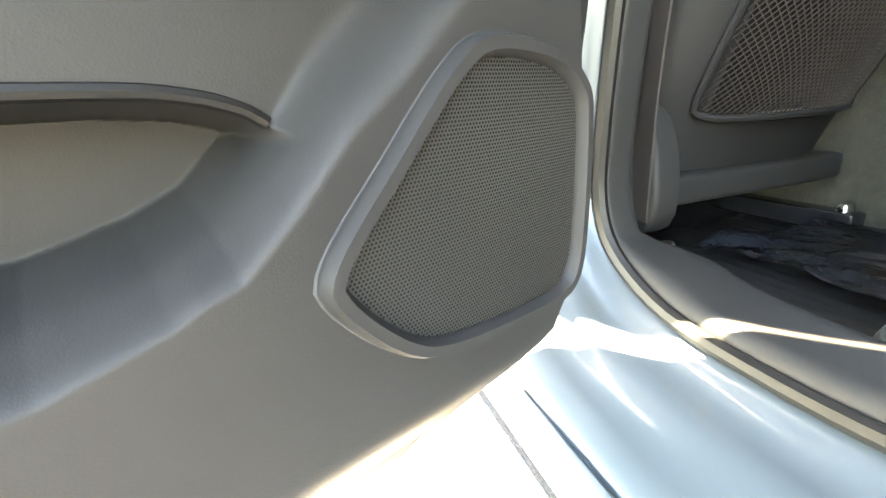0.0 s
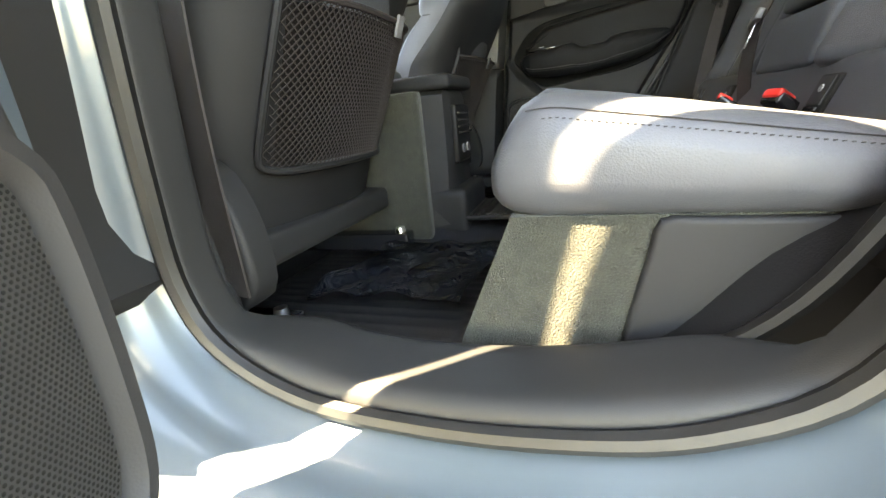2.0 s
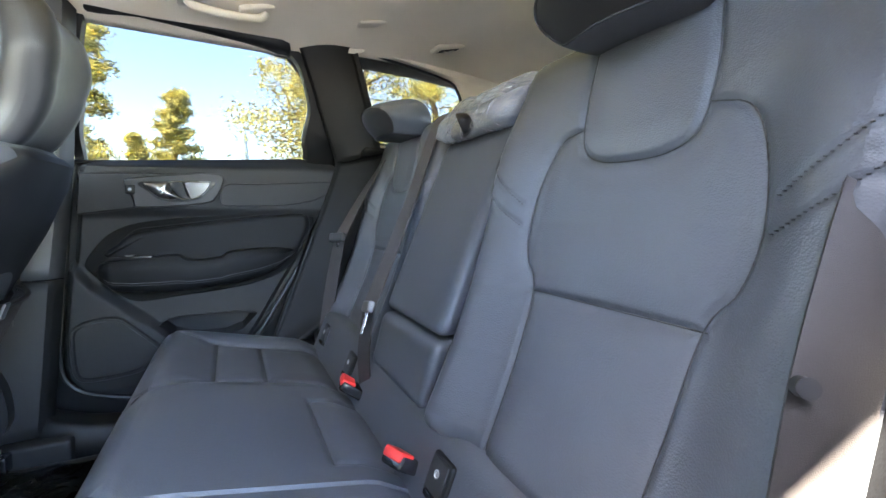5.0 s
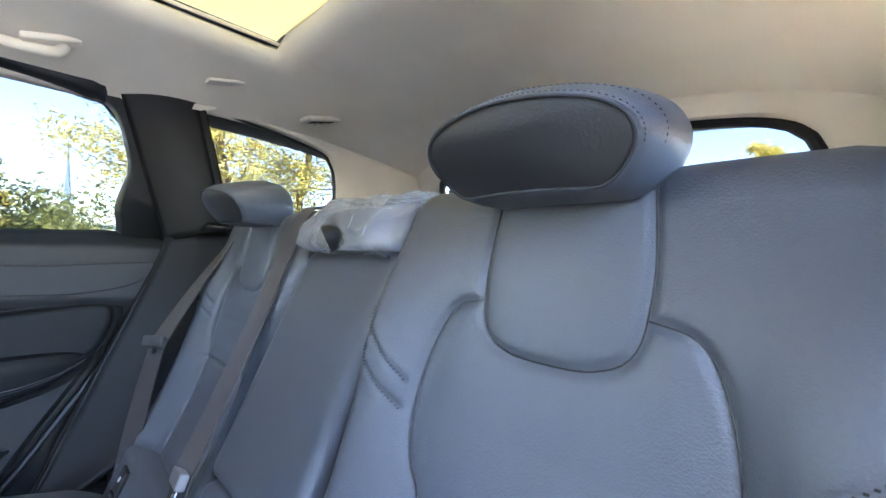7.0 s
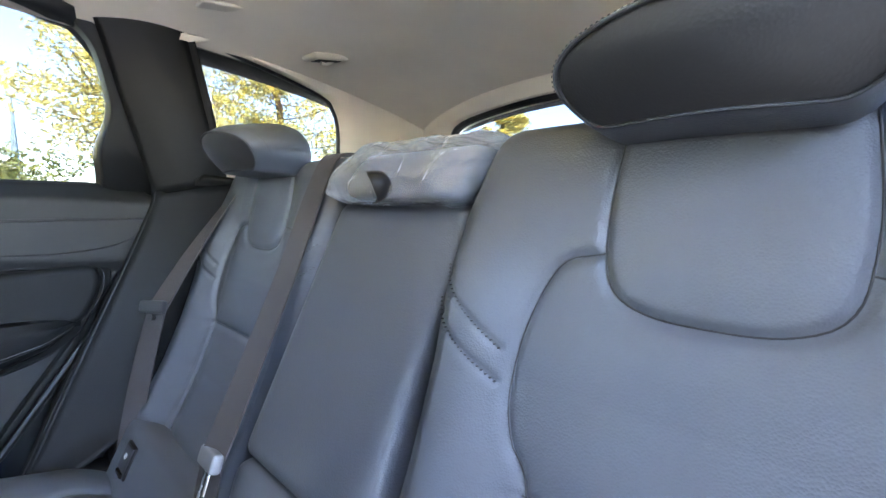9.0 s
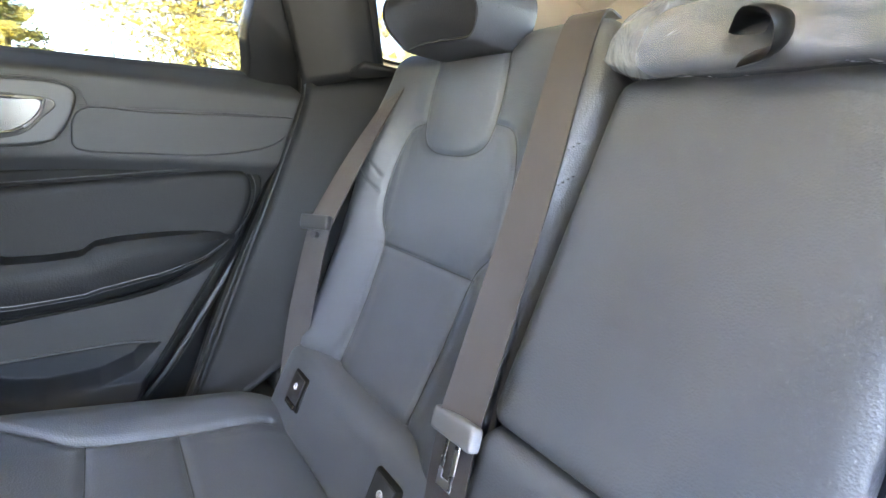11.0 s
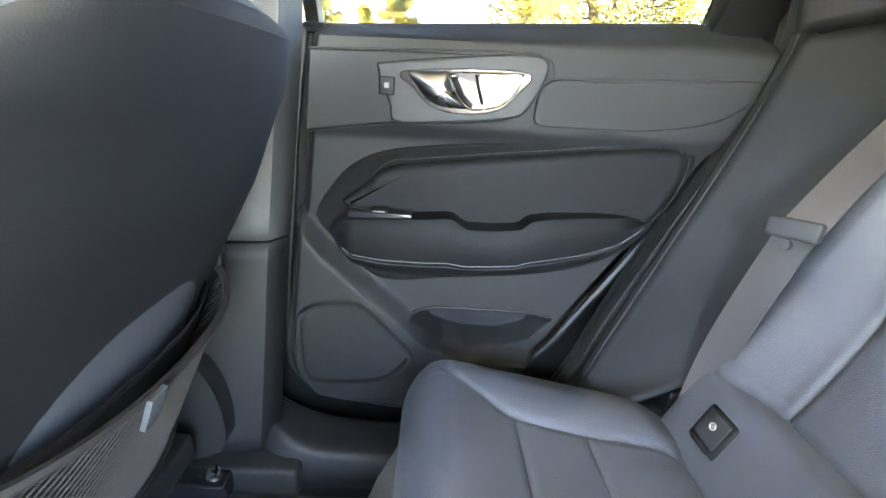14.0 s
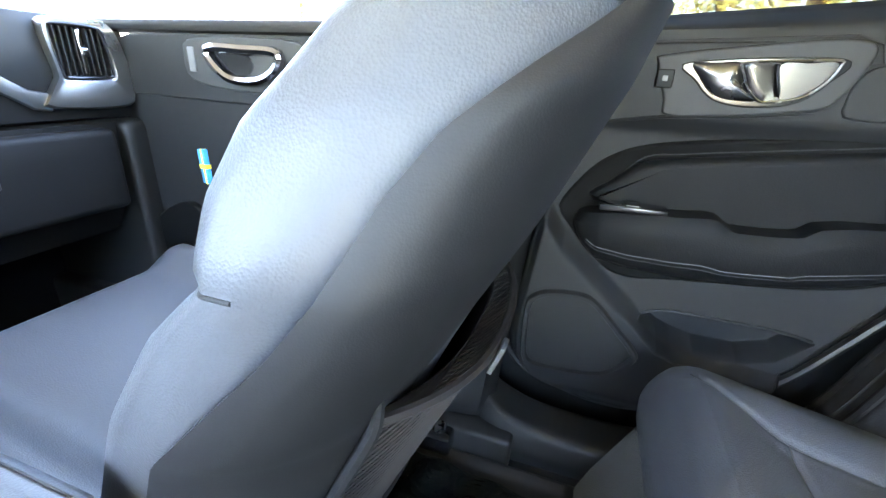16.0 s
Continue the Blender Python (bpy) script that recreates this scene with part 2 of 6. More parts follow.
def pillow(size, r, n, shape=None):
    """A box with rounded edges as a fine skin; shape maps its points (array) to their final place."""
    h = np.array(size) / 2
    ax = [steps(h[i], min(r, h[i] * 0.98), n[i]) for i in range(3)]
    N = [len(a) for a in ax]
    index, verts, faces = {}, [], []

    def vid(i, j, k):
        if (i, j, k) not in index:
            index[(i, j, k)] = len(verts)
            verts.append((ax[0][i], ax[1][j], ax[2][k]))
        return index[(i, j, k)]
    for k, flip in ((0, 1), (N[2] - 1, 0)):
        for i in range(N[0] - 1):
            for j in range(N[1] - 1):
                f = [vid(i, j, k), vid(i + 1, j, k), vid(i + 1, j + 1, k), vid(i, j + 1, k)]
                faces.append(f[::-1] if flip else f)
    for j, flip in ((0, 0), (N[1] - 1, 1)):
        for i in range(N[0] - 1):
            for k in range(N[2] - 1):
                f = [vid(i, j, k), vid(i + 1, j, k), vid(i + 1, j, k + 1), vid(i, j, k + 1)]
                faces.append(f[::-1] if flip else f)
    for i, flip in ((0, 1), (N[0] - 1, 0)):
        for j in range(N[1] - 1):
            for k in range(N[2] - 1):
                f = [vid(i, j, k), vid(i, j + 1, k), vid(i, j + 1, k + 1), vid(i, j, k + 1)]
                faces.append(f[::-1] if flip else f)
    v = np.array(verts)
    core = np.clip(v, -(h - np.minimum(r, h * 0.98)), h - np.minimum(r, h * 0.98))
    d = v - core
    ln = np.linalg.norm(d, axis=1, keepdims=True)
    big = np.abs(d).max(axis=1, keepdims=True)
    v = core + np.where(ln > 1e-9, d / np.maximum(ln, 1e-9) * big, 0)
    return from_arrays(shape(v) if shape else v, faces)


def near_line(p, lines):
    """Distance of points (n, 2) to a set of polylines."""
    best = np.full(len(p), 9.0)
    for line in lines:
        q = np.asarray(line, float)
        for a, b in zip(q[:-1], q[1:]):
            ab = b - a
            t = np.clip(((p - a) @ ab) / max(ab @ ab, 1e-12), 0, 1)
            best = np.minimum(best, np.linalg.norm(p - a - t[:, None] * ab, axis=1))
    return best


def box(lo, hi, r=0.004, n=(1, 1, 1), m=None):
    lo, hi = np.array(lo, float), np.array(hi, float)
    c = (lo + hi) / 2
    bm = pillow(hi - lo, r, n, lambda v: v + c)
    if m is not None:
        bm.transform(m)
    return bm


def plate(outline, x0, x1, bevel=0.004):
    """A plate with outline (y, z), from x0 (its visible face) to x1, edges rounded at x0."""
    o = np.asarray(outline, float)
    if np.sum(o[:, 0] * np.roll(o[:, 1], -1) - np.roll(o[:, 0], -1) * o[:, 1]) < 0:
        o = o[::-1]
    t = np.roll(o, -1, 0) - np.roll(o, 1, 0)
    nrm = np.stack([t[:, 1], -t[:, 0]], 1) / np.maximum(np.linalg.norm(t, axis=1, keepdims=True), 1e-9)
    s = 1 if x1 > x0 else -1
    rings = []
    for d, off in ((0, 1.0), (0.08, 0.60), (0.30, 0.29), (0.62, 0.08), (1.0, 0.0)):
        q = o - nrm * bevel * off
        rings.append(np.column_stack([np.full(len(q), x0 + s * bevel * d), q]))
    rings.append(np.column_stack([np.full(len(o), x1), o]))
    face = rings[0].copy()
    to_c = face.mean(0) - face
    face += to_c / np.maximum(np.linalg.norm(to_c, axis=1, keepdims=True), 1e-9) * min(0.0015, bevel * 0.4)
    rings.insert(0, face)
    bm = loft(rings if s > 0 else rings, cap=True)
    bmesh.ops.recalc_face_normals(bm, faces=bm.faces)
    return bm


def sheet(f, us, vs):
    verts = [f(u, v) for u in us for v in vs]
    n = len(vs)
    return from_arrays(verts, [(i * n + j, (i + 1) * n + j, (i + 1) * n + j + 1, i * n + j + 1) for i in range(len(us) - 1) for j in range(n - 1)])


def thing(name, at, label, category, group="", kind=""):
    ob = new(name)
    ob.empty_display_size = 0.05
    ob.matrix_world = Matrix.Translation(at)
    return tagged(ob, label, category, group, kind)


def finish(name, bm, mat, m=None, flip=False, flat=False):
    if m is not None:
        bm.transform(m)
    if flip:
        bmesh.ops.reverse_faces(bm, faces=bm.faces)
    me = bpy.data.meshes.new(name)
    bm.to_mesh(me)
    bm.free()
    me.materials.append(mat)
    if not flat:
        me.polygons.foreach_set("use_smooth", [True] * len(me.polygons))
        me.set_sharp_from_angle(angle=radians(40))
    return new(name, me)


def part(name, bm, mat, parent, label="", m=None, flip=False, thick=0.0, flat=False):
    ob = finish(name, bm, mat, m, flip, flat)
    if thick:
        md = ob.modifiers.new("thickness", "SOLIDIFY")
        md.thickness, md.offset = thick, -1
    base = parent
    inv = Matrix.Identity(4)
    while base is not None:
        inv = base.matrix_basis.inverted() @ inv if base.parent is None else inv
        base = base.parent
    ob.parent = parent
    if parent.parent is None:
        ob.matrix_parent_inverse = parent.matrix_basis.inverted()
    else:
        ob.matrix_parent_inverse = Matrix.Identity(4)
    if label:
        ob["label"] = label
    return ob


def whole(name, bm, mat, label, category, group="", kind="", thick=0.0, m=None, flat=False):
    ob = finish(name, bm, mat, m, False, flat)
    if thick:
        md = ob.modifiers.new("thickness", "SOLIDIFY")
        md.thickness, md.offset = thick, -1
    return tagged(ob, label, category, group, kind)


def by_angle(poly, c, n):
    """The polygon's points seen from c, at n even angles."""
    p = np.asarray(poly, float) - c
    a = np.unwrap(np.arctan2(p[:, 1], p[:, 0]))
    if a[-1] < a[0]:
        p, a = p[::-1], a[::-1]
    r = np.linalg.norm(p, axis=1)
    g = np.linspace(0, 2 * math.pi, n, endpoint=False)
    rr = np.interp(np.mod(g - a[0], 2 * math.pi) + a[0], np.append(a, a[0] + 2 * math.pi), np.append(r, r[0]))
    return np.stack([c[0] + rr * np.cos(g), c[1] + rr * np.sin(g)], 1)


MIRROR = Matrix.Diagonal((-1, 1, 1, 1))

# ---------------------------------------------------------------- ground and distance
R = np.concatenate([np.linspace(0, 6, 13), np.geomspace(8, 2500, 24)])
A = np.linspace(0, 2 * math.pi, 49)
gv = [(0, 0, 0)] + [(r * math.cos(a), r * math.sin(a), 0) for r in R[1:] for a in A[:-1]]
gf = [(0, 1 + j, 1 + (j + 1) % 48) for j in range(48)]
for i in range(len(R) - 2):
    for j in range(48):
        a, b = 1 + i * 48 + j, 1 + i * 48 + (j + 1) % 48
        gf.append((a, a + 48, b + 48, b))
whole("ground", from_arrays(gv, gf), ASPHALT, "grey asphalt of a car park in sunlight", "ground", kind="structure")
whole("road_marking", box((-1.12, -3.0, 0.002), (-0.955, 3.2, 0.006), 0.002), LINEPAINT, "white painted parking bay line on the asphalt", "road marking", kind="structure")

# ---------------------------------------------------------------- body sides
AP = spline([(-0.20, 1.475), (-0.165, 1.30), (-0.115, 1.10), (-0.082, 0.90), (-0.062, 0.74), (-0.050, 0.60), (-0.050, 0.50), (-0.085, 0.43),
             (-0.18, 0.38), (-0.32, 0.368), (-0.45, 0.378), (-0.535, 0.40), (-0.612, 0.45), (-0.665, 0.55), (-0.702, 0.66), (-0.768, 0.83),
             (-0.835, 0.99), (-0.875, 1.10), (-0.868, 1.20), (-0.81, 1.34), (-0.75, 1.44), (-0.68, 1.485), (-0.45, 1.50), (-0.28, 1.50)], 150, closed=True)
_t = np.roll(AP, -1, 0) - np.roll(AP, 1, 0)
APN = np.stack([_t[:, 1], -_t[:, 0]], 1) / np.linalg.norm(_t, axis=1, keepdims=True)
if np.sum((AP - AP.mean(0)) * APN) < 0:
    APN = -APN


def ring(profile, side):
    """Sweeps a profile of (outward offset, distance from the middle) round the door opening."""
    rings = []
    for p, n in zip(AP, APN):
        k = 1.0 - 0.65 * float(smooth(-n[0], 0.2, 0.8))
        k *= 1.0 - 0.80 * float(smooth(n[0], 0.35, 0.85))
        rear = float(smooth(-n[0], 0.35, 0.8))
        slim = 0.6 * float(smooth(n[0], 0.35, 0.85))
        rings.append([(side * (x + max(rear * max(0.0, 0.712 - x), slim * max(0.0, 0.742 - x))), p[0] + n[0] * (o if o > 0 else o * k), p[1] + n[1] * (o if o > 0 else o * k)) for o, x in profile])
    bm = loft(rings, closed=False, loop=True)
    bmesh.ops.recalc_face_normals(bm, faces=bm.faces)
    return bm


def seal_tube(offset, x, radius, side, squash=1.0):
    return tube([(side * x, p[0] + n[0] * offset, p[1] + n[1] * offset) for p, n in zip(AP, APN)], radius, 8, loop=True)


for side, word in ((-1, "left"), (1, "right")):
    frame_ob = thing("wall_" + word, (side * 0.8, -0.4, 0.3), "pale blue metallic body side with a rear door opening", "car body", kind="structure")
    # right frame is coloured dark for the shade in its closed door gap
    part("painted_frame", ring([(0.004, 0.735), (0.012, 0.752), (0.020, 0.765), (0.030, 0.775), (0.036, 0.800), (0.040, 0.830), (0.052, 0.845),
                                (0.058, 0.875), (0.064, 0.905), (0.078, 0.918), (0.12, 0.925)], side), PAINT if side < 0 else SILLTRIM, frame_ob, "pale blue metallic door frame" if side < 0 else "door frame darkened for the shaded gap of the closed door", thick=0.004)
    part("inner_trim", ring([(0.002, 0.742), (-0.012, 0.7415), (-0.019, 0.739), (-0.0235, 0.734), (-0.0255, 0.727), (-0.0262, 0.715), (-0.0290, 0.668), (-0.0285, 0.656), (-0.0265, 0.649), (-0.020, 0.644), (0.005, 0.640), (0.05, 0.634)], side),
         SILLTRIM, frame_ob, "dark grained plastic sill and pillar trim", thick=0.004)
    part("door_seal", seal_tube(-0.002, 0.750, 0.0105, side), RUBBER, frame_ob, "black rubber door seal")
    part("seal_lip", seal_tube(0.010, 0.744, 0.0055, side), SEALGREY, frame_ob, "grey lip of the door seal")
    part("outer_seal", seal_tube(0.085, 0.905, 0.007, side), RUBBER, frame_ob, "thin black outer seal")
    part("sill_seam", tube([(side * x, -0.215 - 0.10 * (x - 0.64), z) for x, z in ((0.640, 0.3895), (0.655, 0.3975), (0.69, 0.3995), (0.715, 0.398), (0.735, 0.390))], 0.0012, 5), RUBBER, frame_ob, "thin dark joint in the sill trim")
    # rocker below the frame and body behind and before the opening
    part("rocker", sheet(lambda u, v: (side * v[0], u, v[1]), np.linspace(-0.62, 0.9, 24),
                         [(0.925, 0.30), (0.935, 0.275), (0.93, 0.24), (0.90, 0.225), (0.5, 0.22)]), PAINT, frame_ob, thick=0.004)
    part("rear_quarter", sheet(lambda u, v: (side * (0.93 - 0.12 * max(0, v - 1.0)), u, v), np.linspace(-2.2, -0.95, 10), np.linspace(0.25, 1.12, 12)), PAINT, frame_ob, thick=0.004)
    part("underbody", box((side * 0.46 - 0.46, -2.1, 0.20), (side * 0.46 + 0.46, 1.6, 0.225), 0.004), TRIM_DARK, frame_ob)

# floor
for s in (-1, 1):
    whole("front_sill", box((s * 0.70 - 0.06, -0.03, 0.30), (s * 0.70 + 0.06, 1.15, 0.47), 0.02, (2, 6, 2)), SILLTRIM, "dark plastic front sill trim", "sill", kind="structure")
for s in (-1, 1):
    whole("sill_end", box((s * 0.68 - 0.07, -0.17, 0.22), (s * 0.68 + 0.07, 0.02, 0.395), 0.01), SILLTRIM, "dark plastic end of the sill below the pillar", "sill", kind="structure")
for s in (-1, 1):
    whole("kick_panel", box((s * 0.72 - 0.04, 0.74, 0.30), (s * 0.72 + 0.04, 1.30, 0.90), 0.02, (1, 3, 4)), SILLTRIM, "dark kick panel beside the footwell", "trim", kind="structure")
whole("footwell", box((-0.72, 1.10, 0.30), (0.72, 1.16, 0.95), 0.02), CARPET_DARK, "black carpeted footwell wall", "footwell", kind="structure")


def floor_z(x, y):
    return 0.335 + 0.10 * (1 - smooth(abs(x), 0.06, 0.17)) * smooth(y, -0.5, 0.1)


whole("floor", sheet(lambda u, v: (u, v, float(floor_z(u, v))), np.linspace(-0.66, 0.66, 60), np.linspace(-0.55, 1.5, 60)), CARPET_DARK,
      "black carpeted car floor", "floor", kind="structure", thick=0.02)


def mat_f(xc):
    def f(u, v):
        x = xc + u
        return (x, v, float(floor_z(x, v)) + 0.006 + 0.006 * smooth(abs(u), 0.19, 0.215) + 0.012 * max(0, math.sin(u * 220)) * 0.12 * (abs(u) < 0.18))
    return f


for xc, word in ((-0.385, "near"), (0.385, "far")):
    whole("floor_mat", sheet(mat_f(xc), np.linspace(-0.22, 0.22, 90), np.linspace(-0.29, 0.16, 24)), MATRUB, "black ribbed floor mat on the carpet", "floor mat", group="floor mats", thick=0.006)


def film_sheet(xc, y0, y1, w, seed):
    rng = random.Random(seed)
    ph = [(rng.uniform(9, 34), rng.uniform(9, 34), rng.uniform(0, 6.3), rng.uniform(0.25, 1.0)) for _ in range(9)]

    def f(u, v):
        z = 0
        for a, b, c, s in ph:
            z += s * abs(math.sin(a * u + b * v + c)) ** 3
        crumple = 0.0055 * z
        return (xc + u + 0.012 * math.sin(11 * v + seed), v + 0.014 * math.sin(13 * u + seed), float(floor_z(xc + u, v)) + 0.022 + crumple)
    return sheet(f, np.linspace(-w, w, 70), np.linspace(y0, y1, 70))


whole("protective_film", film_sheet(-0.34, -0.28, 0.0, 0.15, 3), FILM_CLEAR, "crumpled clear protective film over the floor mat", "plastic film", group="protective films", thick=0.0006)
whole("protective_film", film_sheet(0.37, -0.27, 0.05, 0.17, 8), FILM_CLEAR, "crumpled clear protective film over the floor mat", "plastic film", group="protective films", thick=0.0006)


# ---------------------------------------------------------------- ceiling
def roof_z(x, y):
    z = 1.555 - 0.045 * (abs(x) / 0.53) ** 3
    if y < -1.0:
        z -= 0.075 * ((-1.0 - y) / 0.65) ** 2
    if y > 0.3:
        z -= 0.10 * ((y - 0.3) / 0.6) ** 2
    return z


def hole_edge(x, y):
    """Depth into the roof opening: the lining rolls up at its rim."""
    dx, dy = 0.36 - abs(x), min(y + 0.985, 0.25 - y)
    return min(dx, dy)


# front of roof and lining, out of view, lengthened to block windscreen sun
xs, ys = np.linspace(-0.70, 0.70, 71), np.linspace(-1.72, 1.00, 137)
hv, hf = [], []
for x in xs:
    for y in ys:
        e = hole_edge(x, y)
        hv.append((x, y, roof_z(x, y) + 0.03 * float(smooth(e, -0.03, 0.01))))
for i in range(70):
    for j in range(136):
        if hole_edge((xs[i] + xs[i + 1]) / 2, (ys[j] + ys[j + 1]) / 2) < 0.005:
            hf.append((i * 137 + j, i * 137 + j + 1, (i + 1) * 137 + j + 1, (i + 1) * 137 + j))
whole("ceiling", from_arrays(hv, hf), HEADLINER, "blond cloth headliner with a sunroof opening", "ceiling", kind="structure", thick=0.018)

SHADE = bpy.data.materials.new("sunroof_cloth")
SHADE.use_nodes = True
_n, _l = SHADE.node_tree.nodes, SHADE.node_tree.links
_tr, _mx = _n.new("ShaderNodeBsdfTranslucent"), _n.new("ShaderNodeMixShader")
_tr.inputs[0].default_value = (0.80, 0.72, 0.42, 1)
_n["Principled BSDF"].inputs["Base Color"].default_value = (0.62, 0.58, 0.45, 1)
_n["Principled BSDF"].inputs["Roughness"].default_value = 0.9
_mx.inputs[0].default_value = 0.13
_l.new(_n["Principled BSDF"].outputs[0], _mx.inputs[1])
_l.new(_tr.outputs[0], _mx.inputs[2])
_gap, _weave = _n.new("ShaderNodeBsdfTransparent"), _n.new("ShaderNodeMixShader")
_weave.inputs[0].default_value = 0.09          # open holes of the weave
_l.new(_mx.outputs[0], _weave.inputs[1])
_l.new(_gap.outputs[0], _weave.inputs[2])
_l.new(_weave.outputs[0], _n["Material Output"].inputs["Surface"])
roof = thing("sunroof", (0, -0.3, 1.58), "panoramic sunroof with a pale cloth shade drawn shut", "sunroof", kind="structure")
part("shade", box((-0.42, -1.03, 1.590), (0.42, 0.30, 1.5925), 0.001), SHADE, roof, "pale translucent cloth shade lit by the sun")
part("rim", tube(spline([(-0.36, -0.94, 1.583), (-0.32, -0.982, 1.583), (0.32, -0.982, 1.583), (0.36, -0.94, 1.583), (0.36, 0.22, 1.583), (0.32, 0.25, 1.583), (-0.32, 0.25, 1.583), (-0.36, 0.22, 1.583)], 90, True), 0.004, 6, loop=True),
     HEADLINER, roof, "cloth-covered sunroof rim")

part("pane", box((-0.44, -1.05, 1.604), (0.44, 0.33, 1.608), 0.001), GLASS, roof, "tinted roof glass")

# outer roof skin over the lining, left open over the glass
whole("roof", from_arrays([(x, y, roof_z(x, y) + 0.045) for x in xs for y in ys], hf), PAINT, "pale blue metallic roof skin", "roof", kind="structure", thick=0.003)


def grab_handle(side, y, label):
    h = thing("grab_handle", (side * 0.53, y, 1.50), label, "grab handle", group="grab handles")
    x, z = side * 0.545, roof_z(0.545, y)
    part("base", box((-0.045, -0.028, -0.008), (0.045, 0.028, 0.006), 0.006, m=Matrix.Translation((x, y - 0.07, z - 0.002)) @ pose(0, 0, 0, 0, side * 16, 90)), HEADLINER, h)
    part("base", box((-0.045, -0.028, -0.008), (0.045, 0.028, 0.006), 0.006, m=Matrix.Translation((x, y + 0.07, z - 0.002)) @ pose(0, 0, 0, 0, side * 16, 90)), HEADLINER, h)
    part("grip", tube(spline([(x, y - 0.09, z - 0.004), (x, y - 0.075, z - 0.022), (x, y, z - 0.028), (x, y + 0.075, z - 0.022), (x, y + 0.09, z - 0.004)], 20), 0.011, 10), HEADLINER, h)


grab_handle(1, -0.55, "blond plastic grab handle on the headliner above the window")
grab_handle(-1, -0.55, "blond plastic grab handle on the headliner above the window")
lamp = thing("reading_lamp", (0.50, -0.93, 1.50), "flush blond lamp cover in the headliner", "lamp")
part("cover", box((-0.05, -0.018, -0.004), (0.05, 0.018, 0.004), 0.004, m=Matrix.Translation((0.50, -0.93, roof_z(0.5, 0) - 0.001)) @ pose(0, 0, 0, 0, 14, 90)), TRIM_LIGHT, lamp)
hook = thing("coat_hook", (0.525, -1.18, 1.50), "blond plastic coat hook set into the headliner", "coat hook")
hm = Matrix.Translation((0.525, -1.18, roof_z(0.525, -1.18) - 0.003)) @ pose(0, 0, 0, -4, 14, 90)
part("base", box((-0.050, -0.031, -0.008), (0.050, 0.031, 0.007), 0.007, m=hm), TRIM_LIGHT, hook)
# dark plate on the base, its colour standing in for shade behind the hook
part("recess", box((-0.033, -0.018, -0.0092), (0.033, 0.018, -0.006), 0.001, m=hm), TRIM_DARK, hook)
part("hook", tube([hm @ Vector(p) for p in ((-0.02, 0, -0.008), (0.0, 0, -0.016), (0.016, 0, -0.013))], 0.005, 8), TRIM_LIGHT, hook)

